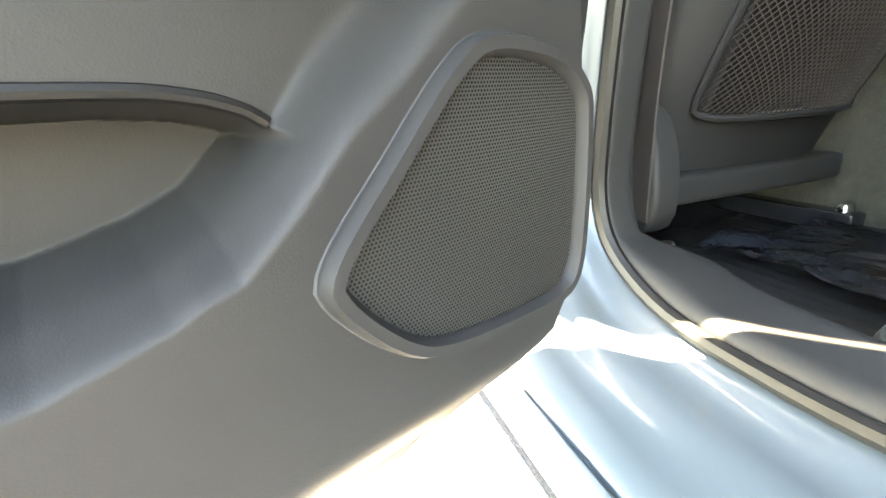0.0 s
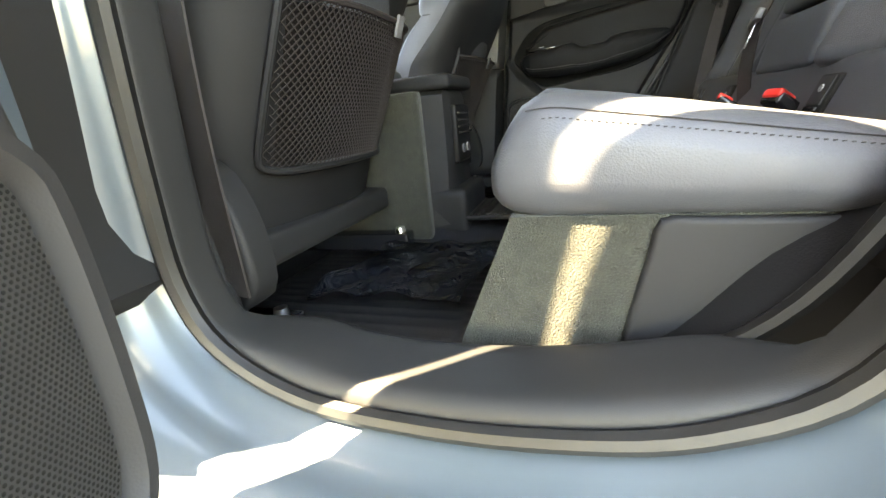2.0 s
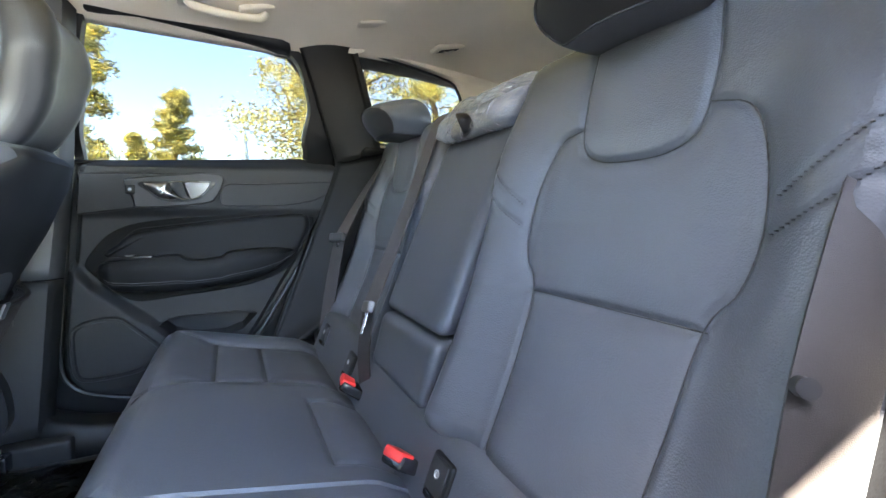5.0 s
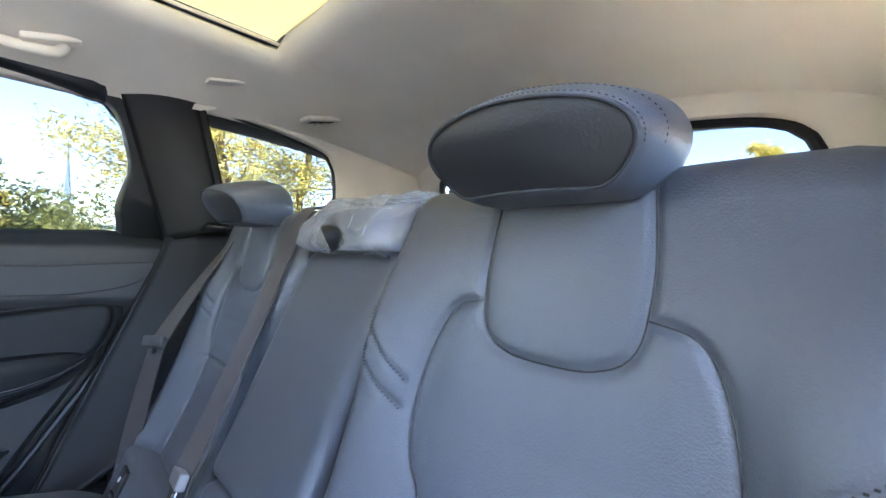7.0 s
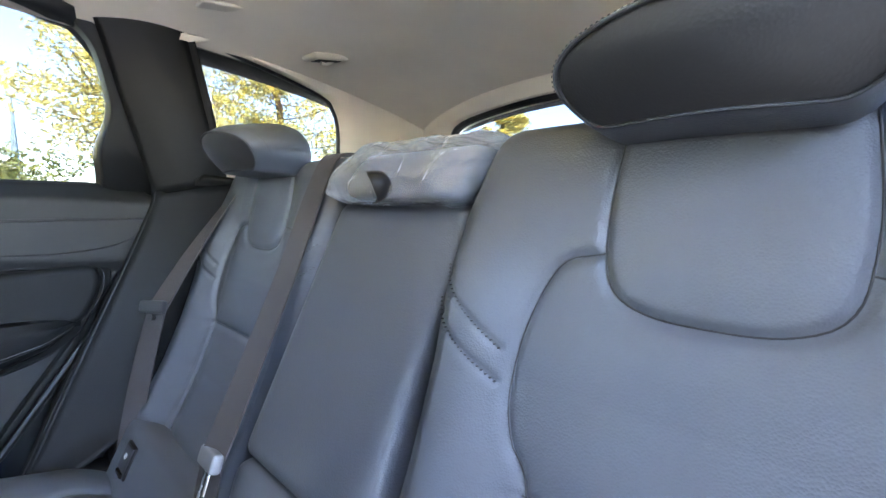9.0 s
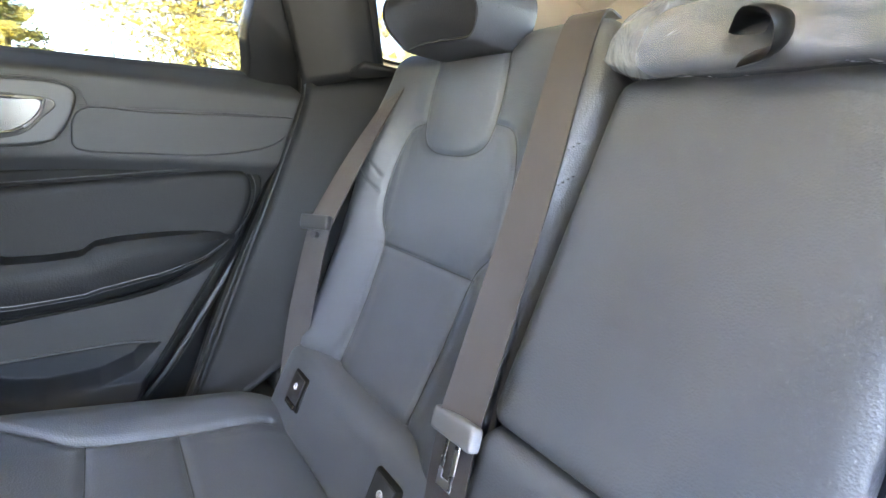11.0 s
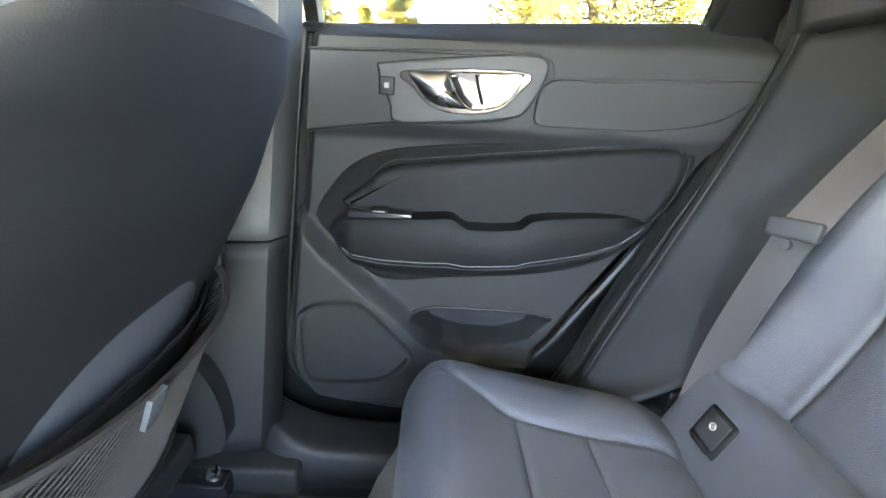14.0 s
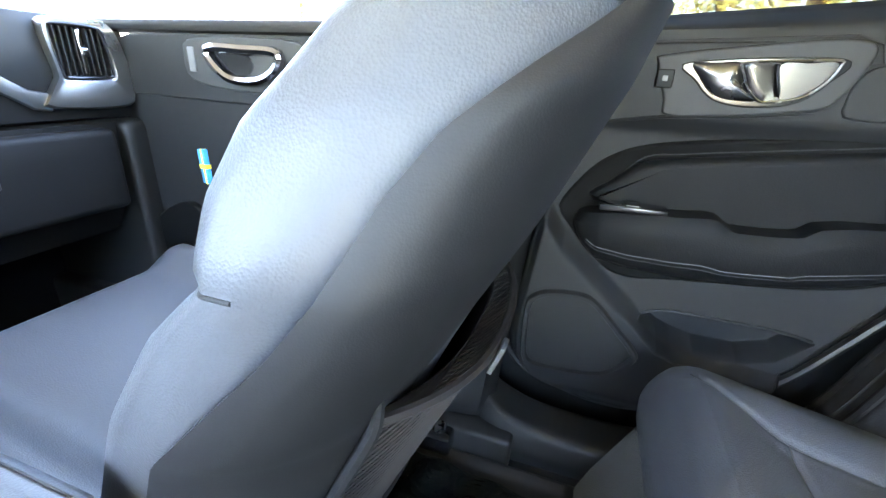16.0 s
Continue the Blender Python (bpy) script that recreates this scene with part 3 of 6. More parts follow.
# ---------------------------------------------------------------- pillars, quarter windows, tail
for side, word in ((-1, "left"), (1, "right")):
    pil = thing("pillar_" + word, (side * 0.69, -0.85, 1.13), "dark cloth-covered rear roof pillar beside the quarter window", "pillar", kind="structure")

    def pf(u, v, s=side):
        a = Vector((0.712, -0.862, 1.13)).lerp(Vector((0.655, -0.735, 1.492)), v)
        b = Vector((0.640, -0.985, 1.17)).lerp(Vector((0.618, -0.890, 1.497)), v)
        p = a.lerp(b, u)
        p.x -= 0.012 * math.sin(u * math.pi)
        return (s * p.x, p.y, p.z)
    part("cover", sheet(pf, np.linspace(0, 1, 14), np.linspace(0, 1, 20)), TRIM_DARK, pil, thick=0.01)
    # waist panel between door edge, belt line and seat
    low = spline([(0.655, -0.45, 0.395), (0.66, -0.54, 0.415), (0.668, -0.605, 0.47), (0.675, -0.655, 0.56), (0.68, -0.693, 0.66), (0.685, -0.757, 0.83), (0.695, -0.82, 0.99), (0.71, -0.862, 1.10), (0.712, -0.868, 1.14)], 40)
    inn = spline([(0.61, -0.44, 0.36), (0.61, -0.52, 0.41), (0.612, -0.60, 0.50), (0.612, -0.70, 0.56), (0.600, -0.83, 0.66), (0.588, -0.90, 0.82), (0.585, -0.955, 0.98), (0.59, -1.00, 1.12), (0.60, -1.02, 1.17)], 40)

    def wf(i, v, s=side):
        a, b = Vector(low[i]), Vector(inn[i])
        p = a.lerp(b, v)
        k = math.sin(math.pi * v)
        p.x += 0.012 * k
        p.y -= 0.006 * k
        return (s * p.x, p.y, p.z)
    part("waist_trim", sheet(wf, range(40), np.linspace(0, 1, 12)), LEATHERETTE, pil, "dark grey leather-grained side trim beside the rear seat", thick=0.01)
    part("window_edge", sheet(lambda u, v, s=side: (s * (0.645 - 0.02 * v - 0.004 * u), float(np.interp(v, [0, 0.5, 1], [-0.975, -0.935, -0.885])) - 0.022 * u + (0.012 if u < 0.1 else 0), 1.17 + 0.325 * v), np.linspace(0, 1, 5), np.linspace(0, 1, 12)), TRIM_DARK, pil, "dark edge of the quarter window", thick=0.006)
    # dark boxes added behind the trim to stop daylight leaking through its gaps
    part("side_filler", box((side * 0.66 - 0.06, -1.02, 0.28), (side * 0.66 + 0.06, -0.70, 0.54), 0.01), TRIM_DARK, pil)
    part("side_filler", box((side * 0.655 - 0.055, -1.04, 0.50), (side * 0.655 + 0.055, -0.87, 0.66), 0.01), TRIM_DARK, pil)
    part("light_blocker", box((side * 0.78 - 0.08, -1.90, 0.22), (side * 0.78 + 0.08, -0.80, 0.78), 0.01), TRIM_DARK, pil)
    part("light_blocker", box((side * 0.78 - 0.08, -1.90, 0.75), (side * 0.78 + 0.08, -0.92, 1.10), 0.01), TRIM_DARK, pil)
    part("light_blocker", box((side * 0.78 - 0.08, -0.82, 0.22), (side * 0.78 + 0.08, -0.745, 0.59), 0.01), TRIM_DARK, pil)
    part("side_filler", box((side * 0.640 - 0.035, -0.86, 0.30), (side * 0.640 + 0.035, -0.70, 0.562), 0.008), TRIM_DARK, pil)
    part("side_filler", box((side * 0.640 - 0.035, -0.90, 0.50), (side * 0.640 + 0.035, -0.775, 0.605), 0.008), TRIM_DARK, pil)
    part("edge_strip", tube([(side * (p[0] + 0.003), p[1], p[2]) for p in low[3:]], 0.009, 8), TRIM_DARK, pil, "black edge strip along the door opening")
    part("belt_shelf", sheet(lambda u, v, s=side: (s * (0.60 + 0.10 * v), u, 1.17 - 0.02 * v), np.linspace(-1.75, -0.93, 12), np.linspace(0, 1, 4)), TRIM_DARK, pil, thick=0.012)
    # rear side above the shelf: blond trim round the quarter glass
    hole = spline([(-0.962, 1.215), (-0.925, 1.35), (-0.880, 1.478), (-1.05, 1.474), (-1.24, 1.444), (-1.285, 1.41), (-1.305, 1.36), (-1.315, 1.28), (-1.32, 1.215), (-1.12, 1.205)], 60, True)
    outer = spline([(-0.958, 1.165), (-0.912, 1.36), (-0.866, 1.495), (-1.05, 1.497), (-1.30, 1.49), (-1.62, 1.45), (-1.78, 1.40), (-1.80, 1.30), (-1.80, 1.17), (-1.30, 1.16)], 60, True)

    def qx(y, z):
        return 0.668 - 0.10 * (z - 1.17) - 0.06 * max(0, -1.2 - y)
    part("quarter_trim", loft([[(side * qx(y, z), y, z) for y, z in hole], [(side * (qx(y, z) - 0.012), y, z) for y, z in hole * 0.9 + outer * 0.1], [(side * (qx(y, z) - 0.014), y, z) for y, z in outer]], cap=False),
         TRIM_LIGHT, pil, "blond plastic trim round the quarter window", thick=0.01)
    win = thing("window_%d" % (3 if side > 0 else 4), (side * 0.66, -1.1, 1.2), "fixed rear quarter window", "window", kind="structure")
    pane = part("pane", loft([[(side * (qx(y, z) + 0.012), y, z) for y, z in hole], [(side * (qx(y, z) + 0.016), y, z) for y, z in hole]]), GLASS_TINT, win)
    pane.visible_shadow = False
    part("gasket", tube([(side * (qx(y, z) + 0.006), y, z) for y, z in hole], 0.007, 6, loop=True), RUBBER, win)

tail = thing("wall_rear", (0, -1.8, 1.0), "tailgate with the rear window seen over the seats", "tailgate", kind="structure")
rh = spline([(-0.50, 1.17), (-0.52, 1.30), (-0.47, 1.41), (-0.25, 1.448), (0, 1.455), (0.25, 1.448), (0.47, 1.41), (0.52, 1.30), (0.50, 1.17), (0, 1.15)], 70, True)
ro = spline([(-0.66, 1.10), (-0.66, 1.32), (-0.62, 1.46), (-0.3, 1.50), (0, 1.505), (0.3, 1.50), (0.62, 1.46), (0.66, 1.32), (0.66, 1.10), (0, 1.05)], 70, True)


def ty(z):
    return -1.60 - 0.62 * (1.50 - z)


part("tail_trim", loft([[(x, ty(z), z) for x, z in rh], [(x, ty(z) + 0.03, z) for x, z in rh * 0.8 + ro * 0.2], [(x, ty(z) + 0.02, z) for x, z in ro]], cap=False), TRIM_LIGHT, tail, "blond tailgate trim", thick=0.01)
part("window_seal", tube([(x, ty(z) + 0.022, z) for x, z in rh], 0.013, 8, loop=True), RUBBER, tail)
pane = part("pane", loft([[(x, ty(z) - 0.006, z) for x, z in rh], [(x, ty(z) - 0.010, z) for x, z in rh]]), GLASS_TINT, tail)
pane.visible_shadow = False
part("lower_trim", box((-0.68, -1.98, 0.45), (0.68, -1.90, 1.14), 0.02), TRIM_DARK, tail)
whole("cargo_floor", box((-0.66, -1.92, 0.70), (0.66, -1.02, 0.74), 0.01), CARPET_DARK, "black carpeted cargo floor behind the seats", "floor", kind="structure")
whole("wiper_arm", tube([(0.36, -1.668, 1.30), (0.40, -1.66, 1.36), (0.44, -1.655, 1.40)], 0.006, 6), TRIM_DARK, "thin dark blade at the rear window", "wiper")

# ---------------------------------------------------------------- rear door: built for the right side, then mirrored and swung open on the left
DZ = [0.440, 0.455, 0.48, 0.52, 0.56, 0.606, 0.70, 0.76, 0.85, 0.949, 1.02, 1.076, 1.120, 1.150]
DF = [-0.300, -0.230, -0.165, -0.136, -0.130, -0.132, -0.142, -0.149, -0.160, -0.170, -0.178, -0.185, -0.190, -0.205]
DR = [-0.360, -0.430, -0.500, -0.545, -0.580, -0.614, -0.668, -0.704, -0.758, -0.816, -0.850, -0.877, -0.887, -0.860]


def door_x(y, z):
    """Depth of the door's inner skin."""
    x = 0.745
    # upper trim stands proud, waist ledge above it rolls to the glass
    x -= 0.022 * float(smooth(z, 0.950, 0.985))
    x += 0.055 * float(smooth(z, 1.105, 1.155))
    # raised lower part with the speaker, bounded by a ridge that runs down and then back below the pocket
    ridge = float(np.interp(-y, [0.12, 0.16, 0.20, 0.33, 0.36, 0.385, 0.41, 0.45, 0.52, 0.57, 0.62], [0.90, 0.84, 0.785, 0.668, 0.632, 0.606, 0.594, 0.584, 0.580, 0.576, 0.572]))
    x -= 0.034 * float(smooth(ridge - z, -0.004, np.interp(-y, [0.30, 0.40], [0.040, 0.018])))
    # pocket mouth above the ridge
    if 0.345 < -y < 0.61:
        lip = float(np.interp(-y, [0.345, 0.36, 0.38, 0.41, 0.55, 0.61], [0.638, 0.649, 0.655, 0.658, 0.658, 0.650]))
        low = float(np.interp(-y, [0.345, 0.36, 0.385, 0.41, 0.45, 0.52, 0.57, 0.61], [0.640, 0.628, 0.606, 0.595, 0.585, 0.586, 0.604, 0.648]))
        x += 0.052 * float(smooth(z, low - 0.004, low + 0.012)) * float(smooth(z, lip, lip - 0.007))
    # sill edge tucks under
    x += 0.018 * float(smooth(z, 0.48, 0.44))
    return x


def rear_door(name, tf, flip, at, label, closed):
    d = thing(name, at, label, "car door", kind="structure")

    def put(n, bm, mat, lab="", parent=None, thick=0.0):
        return part(n, bm, mat, parent or d, lab, tf, flip, thick)
    zs = np.concatenate([np.linspace(0.440, 0.50, 10), np.linspace(0.506, 0.565, 16), np.linspace(0.5665, 0.670, 100), np.linspace(0.672, 0.70, 10), np.linspace(0.704, 0.94, 76), np.linspace(0.946, 1.15, 30)])
    us = np.linspace(0, 1, 330)

    def skin(u, z):
        f, r = np.interp(z, DZ, DF), np.interp(z, DZ, DR)
        y = f + (r - f) * u
        e = min(u, 1 - u) * abs(r - f)
        if z > 1.07:
            top = float(np.interp(-y, [0.2, 0.45, 0.75, 0.88], [1.110, 1.128, 1.150, 1.146]))
            return (door_x(y, z) + 0.018 * (1 - float(smooth(e, 0.0, 0.016))), y, 1.07 + (z - 1.07) * (top - 1.07) / 0.08)
        return (door_x(y, z) + 0.018 * (1 - float(smooth(e, 0.0, 0.016))), y, z)
    bm = sheet(skin, us, zs)
    put("door_skin", bm, TRIM, "dark grained door trim", thick=0.012)
    # outer shell, edge faces and painted door edge
    out = spline([(f, z) for f, z in zip(DF, DZ)] + [(r, z) for r, z in zip(DR[::-1], DZ[::-1])], 120, True)
    big = out + 0.022 * (out - out.mean(0)) / np.linalg.norm(out - out.mean(0), axis=1, keepdims=True)
    out[:, 1], big[:, 1] = np.minimum(out[:, 1], 1.100), np.minimum(big[:, 1], 1.102)
    # closed shell is coloured dark for the gap's shade, the open one painted
    put("shell", loft([[(0.805, y, z) for y, z in out], [(0.812, y, z) for y, z in big], [(0.86, y, z) for y, z in big], [(0.92, y, z) for y, z in out]], cap=True), SILLTRIM if closed else PAINT, "door shell")
    if closed:
        # added dark plate that stops light leaking through the closed door's gap
        gap = np.array([(p[0], p[1]) for p in AP if p[1] < 1.16])
        gap = gap + (gap - gap.mean(0)) * 0.13
        gap[:, 1] = np.minimum(gap[:, 1], 1.09)
        put("gap_filler", plate(gap, 0.806, 0.818, 0.002), RUBBER, "dark plate added to fill the shaded door gap")
    if not closed:
        # edge carried forward so the open door narrows the strip of sun inside
        fe = [(y, z) for y, z in [(-0.22, 0.450), (-0.09, 0.465), (-0.052, 0.520), (-0.040, 0.62), (-0.036, 0.80), (-0.038, 0.98), (-0.046, 1.12), (-0.066, 1.28), (-0.095, 1.40), (-0.14, 1.455), (-0.21, 1.43), (-0.205, 1.10), (-0.19, 0.80)]]
        fe = spline(fe, 70, True)
        put("front_edge", loft([[(x - 0.16 * max(0.0, z - 1.10), c_[0] + (y - c_[0]) * g, z) for y, z in fe] for c_ in [(-0.17, 0)] for x, g in ((0.795, 0.94), (0.805, 1.0), (0.895, 1.0), (0.91, 0.96))]), PAINT, "pale blue metallic front edge of the door")
    put("edge_seal", tube([(0.768, y, z) for y, z in big], 0.008, 8, loop=True), RUBBER)
    # window frame and glass
    wi = spline([(-0.205, 1.065), (-0.212, 1.30), (-0.222, 1.43), (-0.26, 1.478), (-0.45, 1.486), (-0.66, 1.474), (-0.735, 1.435), (-0.765, 1.36), (-0.775, 1.30), (-0.758, 1.22), (-0.742, 1.10), (-0.45, 1.075)], 100, True)
    wo = spline([(-0.178, 1.03), (-0.182, 1.30), (-0.195, 1.45), (-0.24, 1.505), (-0.45, 1.512), (-0.68, 1.505), (-0.775, 1.455), (-0.815, 1.37), (-0.845, 1.30), (-0.868, 1.22), (-0.880, 1.06), (-0.45, 1.035)], 100, True)

    def lx(z):
        return 0.745 + 0.040 * (1 - float(smooth(z, 1.11, 1.19))) - 0.20 * max(0, z - 1.12)
    put("window_frame", loft([[(lx(z) + 0.03, y, z) for y, z in wi], [(lx(z), y, z) for y, z in wi * 0.92 + wo * 0.08], [(lx(z) - 0.004, y, z) for y, z in wi * 0.3 + wo * 0.7], [(lx(z) + 0.02, y, z) for y, z in wo]], cap=False),
        TRIM_DARK, "dark window frame", thick=0.012)
    p = put("pane", loft([[(lx(z) + 0.024, y, z) for y, z in wi], [(lx(z) + 0.028, y, z) for y, z in wi]]), GLASS_TINT, "tinted side window glass")
    p.visible_shadow = not closed
    # upper panel, bezel, handle, lock button
    put("upper_panel", plate([(-0.190, 1.070), (-0.300, 1.076), (-0.420, 1.080), (-0.420, 0.990), (-0.310, 0.980), (-0.180, 0.960)], 0.7165, 0.75, 0.003), TRIM, "smooth dark upper door panel")
    bez = spline([(-0.286, 1.050), (-0.30, 1.062), (-0.44, 1.080), (-0.505, 1.084), (-0.527, 1.074), (-0.522, 1.045), (-0.505, 1.012), (-0.485, 0.998), (-0.40, 0.986), (-0.314, 0.981), (-0.303, 1.005)], 70, True)
    bz = put("handle_bezel", plate(bez, 0.712, 0.74, 0.004), PLASTIC, "grey plastic handle surround")
    cup = spline([(-0.325, 1.052), (-0.495, 1.062), (-0.487, 1.030), (-0.460, 1.006), (-0.41, 0.998), (-0.365, 1.005), (-0.338, 1.028)], 50, True)
    put("handle_cup", plate(cup, 0.7105, 0.735, 0.002), GLOSS, "black handle recess", bz)
    # chrome handle: a solid lever beside a dished opening under one slim rim
    lever = spline([(-0.329, 1.0510), (-0.36, 1.0530), (-0.386, 1.0543), (-0.390, 1.040), (-0.400, 1.0215), (-0.4165, 1.0075), (-0.400, 1.0055), (-0.376, 1.0075), (-0.357, 1.0155), (-0.340, 1.034)], 60, True)
    lc = lever.mean(0)
    put("handle", loft([[(0.7125, y, z) for y, z in lever]] + [[(0.7125 - 0.0125 * math.sqrt(1 - g * g), y, z) for y, z in lc + (lever - lc) * g] for g in (0.97, 0.9, 0.78, 0.6, 0.4, 0.2, 0.05)]), LEVER, "polished chrome pull handle", bz)
    dish = spline([(-0.388, 1.0530), (-0.44, 1.0565), (-0.489, 1.0590), (-0.4925, 1.0545), (-0.484, 1.034), (-0.462, 1.0140), (-0.430, 1.0070), (-0.4165, 1.0080), (-0.401, 1.0220), (-0.391, 1.0400)], 70, True)
    dc = dish.mean(0)
    put("dish", loft([[(0.7120 - 0.0018 + 0.0, y, z) for y, z in dish]] + [[(0.7102 - 0.0012 * g, y, z) for y, z in dc + (dish - dc) * g] for g in (0.96, 0.7, 0.35, 0.05)]), GLOSS, "dark dished opening", bz)
    put("handle_rim", tube([(0.7055, y, z) for y, z in dish], 0.0015, 8, loop=True), LEVER, "slim chrome rim", bz)
    scoop = spline([(-0.4300, 1.0520), (-0.46, 1.0545), (-0.4885, 1.0560), (-0.481, 1.0345), (-0.460, 1.0165), (-0.440, 1.0110), (-0.4385, 1.0200)], 50, True)
    sc = scoop.mean(0)
    put("scoop", loft([[(0.7060, y, z) for y, z in scoop]] + [[(0.7060 + 0.0025 * (1 - g * g), y, z) for y, z in sc + (scoop - sc) * g] for g in (0.9, 0.7, 0.45, 0.2, 0.03)]), SCOOP, "curved chrome scoop", bz)
    put("finger_bar", tube([(0.7045, -0.4255, 1.0530), (0.7045, -0.4305, 1.0340), (0.7045, -0.4370, 1.0140)], 0.0021, 8), CHROME, "", bz)
    lb = put("lock_button", box((0.7085, -0.310, 1.018), (0.716, -0.288, 1.042), 0.002), TRIM_DARK, "square black lock button", bz)
    put("lock_mark", box((0.7075, -0.3025, 1.027), (0.7086, -0.2955, 1.034), 0.0004), WHITE, "", bz)
    # pale inlay strip behind the handle
    inl = spline([(-0.533, 1.052), (-0.62, 1.058), (-0.74, 1.067), (-0.855, 1.073), (-0.835, 1.040), (-0.79, 1.012), (-0.70, 0.994), (-0.60, 0.990), (-0.530, 0.990), (-0.517, 1.005)], 80, True)
    put("inlay", plate(inl, 0.7195, 0.75, 0.003), TRIM, "smooth curved inlay panel")
    put("seam_line", tube([(0.7215, y, z) for y, z in [(-0.530, 1.056), (-0.62, 1.062), (-0.74, 1.071), (-0.876, 1.078)]], 0.0010, 6), THREAD)
    put("seam_line", tube([(0.719, y, z) for y, z in [(-0.176, 0.957), (-0.309, 0.9775), (-0.40, 0.983), (-0.487, 0.994)]], 0.0010, 6), THREAD)
    put("waist_lip", tube([(0.719, y, z) for y, z in [(-0.188, 1.0725), (-0.31, 1.079), (-0.43, 1.085), (-0.505, 1.0885), (-0.532, 1.079), (-0.540, 1.058)]], 0.0011, 6), THREAD)
    # padded panel on a raised surround, its near-black standing in for recess shade
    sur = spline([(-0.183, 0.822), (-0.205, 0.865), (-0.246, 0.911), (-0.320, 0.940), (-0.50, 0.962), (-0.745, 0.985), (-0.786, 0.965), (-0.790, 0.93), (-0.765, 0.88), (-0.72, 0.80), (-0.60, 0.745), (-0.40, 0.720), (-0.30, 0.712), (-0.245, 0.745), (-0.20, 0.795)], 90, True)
    put("surround", plate(sur, 0.7385, 0.76, 0.006), HOLE, "raised near-black plate standing in for the shaded recess round the padded panel")
    pad = spline([(-0.235, 0.842), (-0.262, 0.878), (-0.296, 0.908), (-0.36, 0.922), (-0.55, 0.947), (-0.735, 0.969), (-0.766, 0.955), (-0.770, 0.925), (-0.757, 0.885), (-0.728, 0.846), (-0.60, 0.825), (-0.40, 0.815)], 90, True)
    put("padded_panel", plate(pad, 0.722, 0.755, 0.014), LEATHERETTE, "padded dark leatherette panel")
    put("pad_seam", tube([(0.7345, y, z) for y, z in spline([(-0.250, 0.855), (-0.296, 0.9145), (-0.36, 0.928), (-0.55, 0.953), (-0.738, 0.975), (-0.773, 0.958), (-0.777, 0.923), (-0.764, 0.883), (-0.738, 0.846)], 60)], 0.0011, 6), THREAD)
    # armrest
    ay = [-0.212, -0.222, -0.25, -0.30, -0.36, -0.40, -0.41, -0.43, -0.47, -0.515, -0.53, -0.56, -0.62, -0.68, -0.72, -0.738]
    at_ = [0.812, 0.828, 0.836, 0.842, 0.846, 0.850, 0.848, 0.834, 0.834, 0.838, 0.852, 0.858, 0.861, 0.862, 0.860, 0.855]
    ab = [0.800, 0.775, 0.752, 0.744, 0.742, 0.743, 0.743, 0.744, 0.747, 0.751, 0.753, 0.758, 0.771, 0.795, 0.828, 0.848]
    ax = [0.720, 0.700, 0.682, 0.676, 0.675, 0.675, 0.675, 0.675, 0.676, 0.677, 0.678, 0.680, 0.688, 0.700, 0.715, 0.728]
    rings = []
    for y in np.linspace(ay[0], ay[-1], 70):
        k = -y
        t, b, x = np.interp(k, -np.array(ay), at_), np.interp(k, -np.array(ay), ab), np.interp(k, -np.array(ay), ax)
        h = t - b
        rings.append([(0.752, y, t - 0.004), (x + 0.030, y, t), (x + 0.010, y, t - 0.004), (x + 0.002, y, t - 0.016), (x, y, t - 0.35 * h), (x + 0.003, y, b + 0.30 * h), (x + 0.012, y, b + 0.10 * h), (x + 0.026, y, b), (0.752, y, b + 0.004)])
    arm = put("armrest", loft(rings), LEATHERETTE, "padded dark armrest with pull cup and grey stitching")
    put("stitching", tube([(np.interp(-y, -np.array(ay), ax) + 0.0025, y, np.interp(-y, -np.array(ay), ab) + 0.30 * (np.interp(-y, -np.array(ay), at_) - np.interp(-y, -np.array(ay), ab))) for y in np.linspace(-0.235, -0.725, 50)], 0.0007, 6), THREAD_GREY, "", arm)
    put("stitching", tube([(np.interp(-y, -np.array(ay), ax) + 0.0045, y, np.interp(-y, -np.array(ay), ab) + 0.23 * (np.interp(-y, -np.array(ay), at_) - np.interp(-y, -np.array(ay), ab))) for y in np.linspace(-0.235, -0.725, 50)], 0.0007, 6), THREAD, "", arm)
    sw = put("switch_plate", box((0.690, -0.345, 0.836), (0.745, -0.245, 0.8475), 0.003), GLOSS, "gloss black window switch plate", arm)
    put("window_switch", box((0.694, -0.305, 0.846), (0.720, -0.280, 0.8495), 0.0015), TRIM_DARK, "", arm)
    put("switch_mark", box((0.6925, -0.302, 0.8455), (0.6935, -0.284, 0.8495), 0.0003), WHITE, "", arm)
    # storage bin lip
    put("pocket_lip", tube([(0.7455, y, z) for y, z in spline([(-0.352, 0.6445), (-0.362, 0.651), (-0.38, 0.6565), (-0.41, 0.6595), (-0.50, 0.6595), (-0.56, 0.658), (-0.605, 0.651)], 60)], 0.0034, 8), TRIM_DARK)
    # speaker: rim, dished grille with holes
    so = spline([(-0.160, 0.632), (-0.168, 0.652), (-0.195, 0.667), (-0.245, 0.672), (-0.272, 0.660), (-0.312, 0.620), (-0.345, 0.584), (-0.345, 0.566), (-0.318, 0.535), (-0.290, 0.521), (-0.235, 0.514), (-0.185, 0.514), (-0.166, 0.528), (-0.160, 0.57)], 100, True)
    c = so.mean(0)
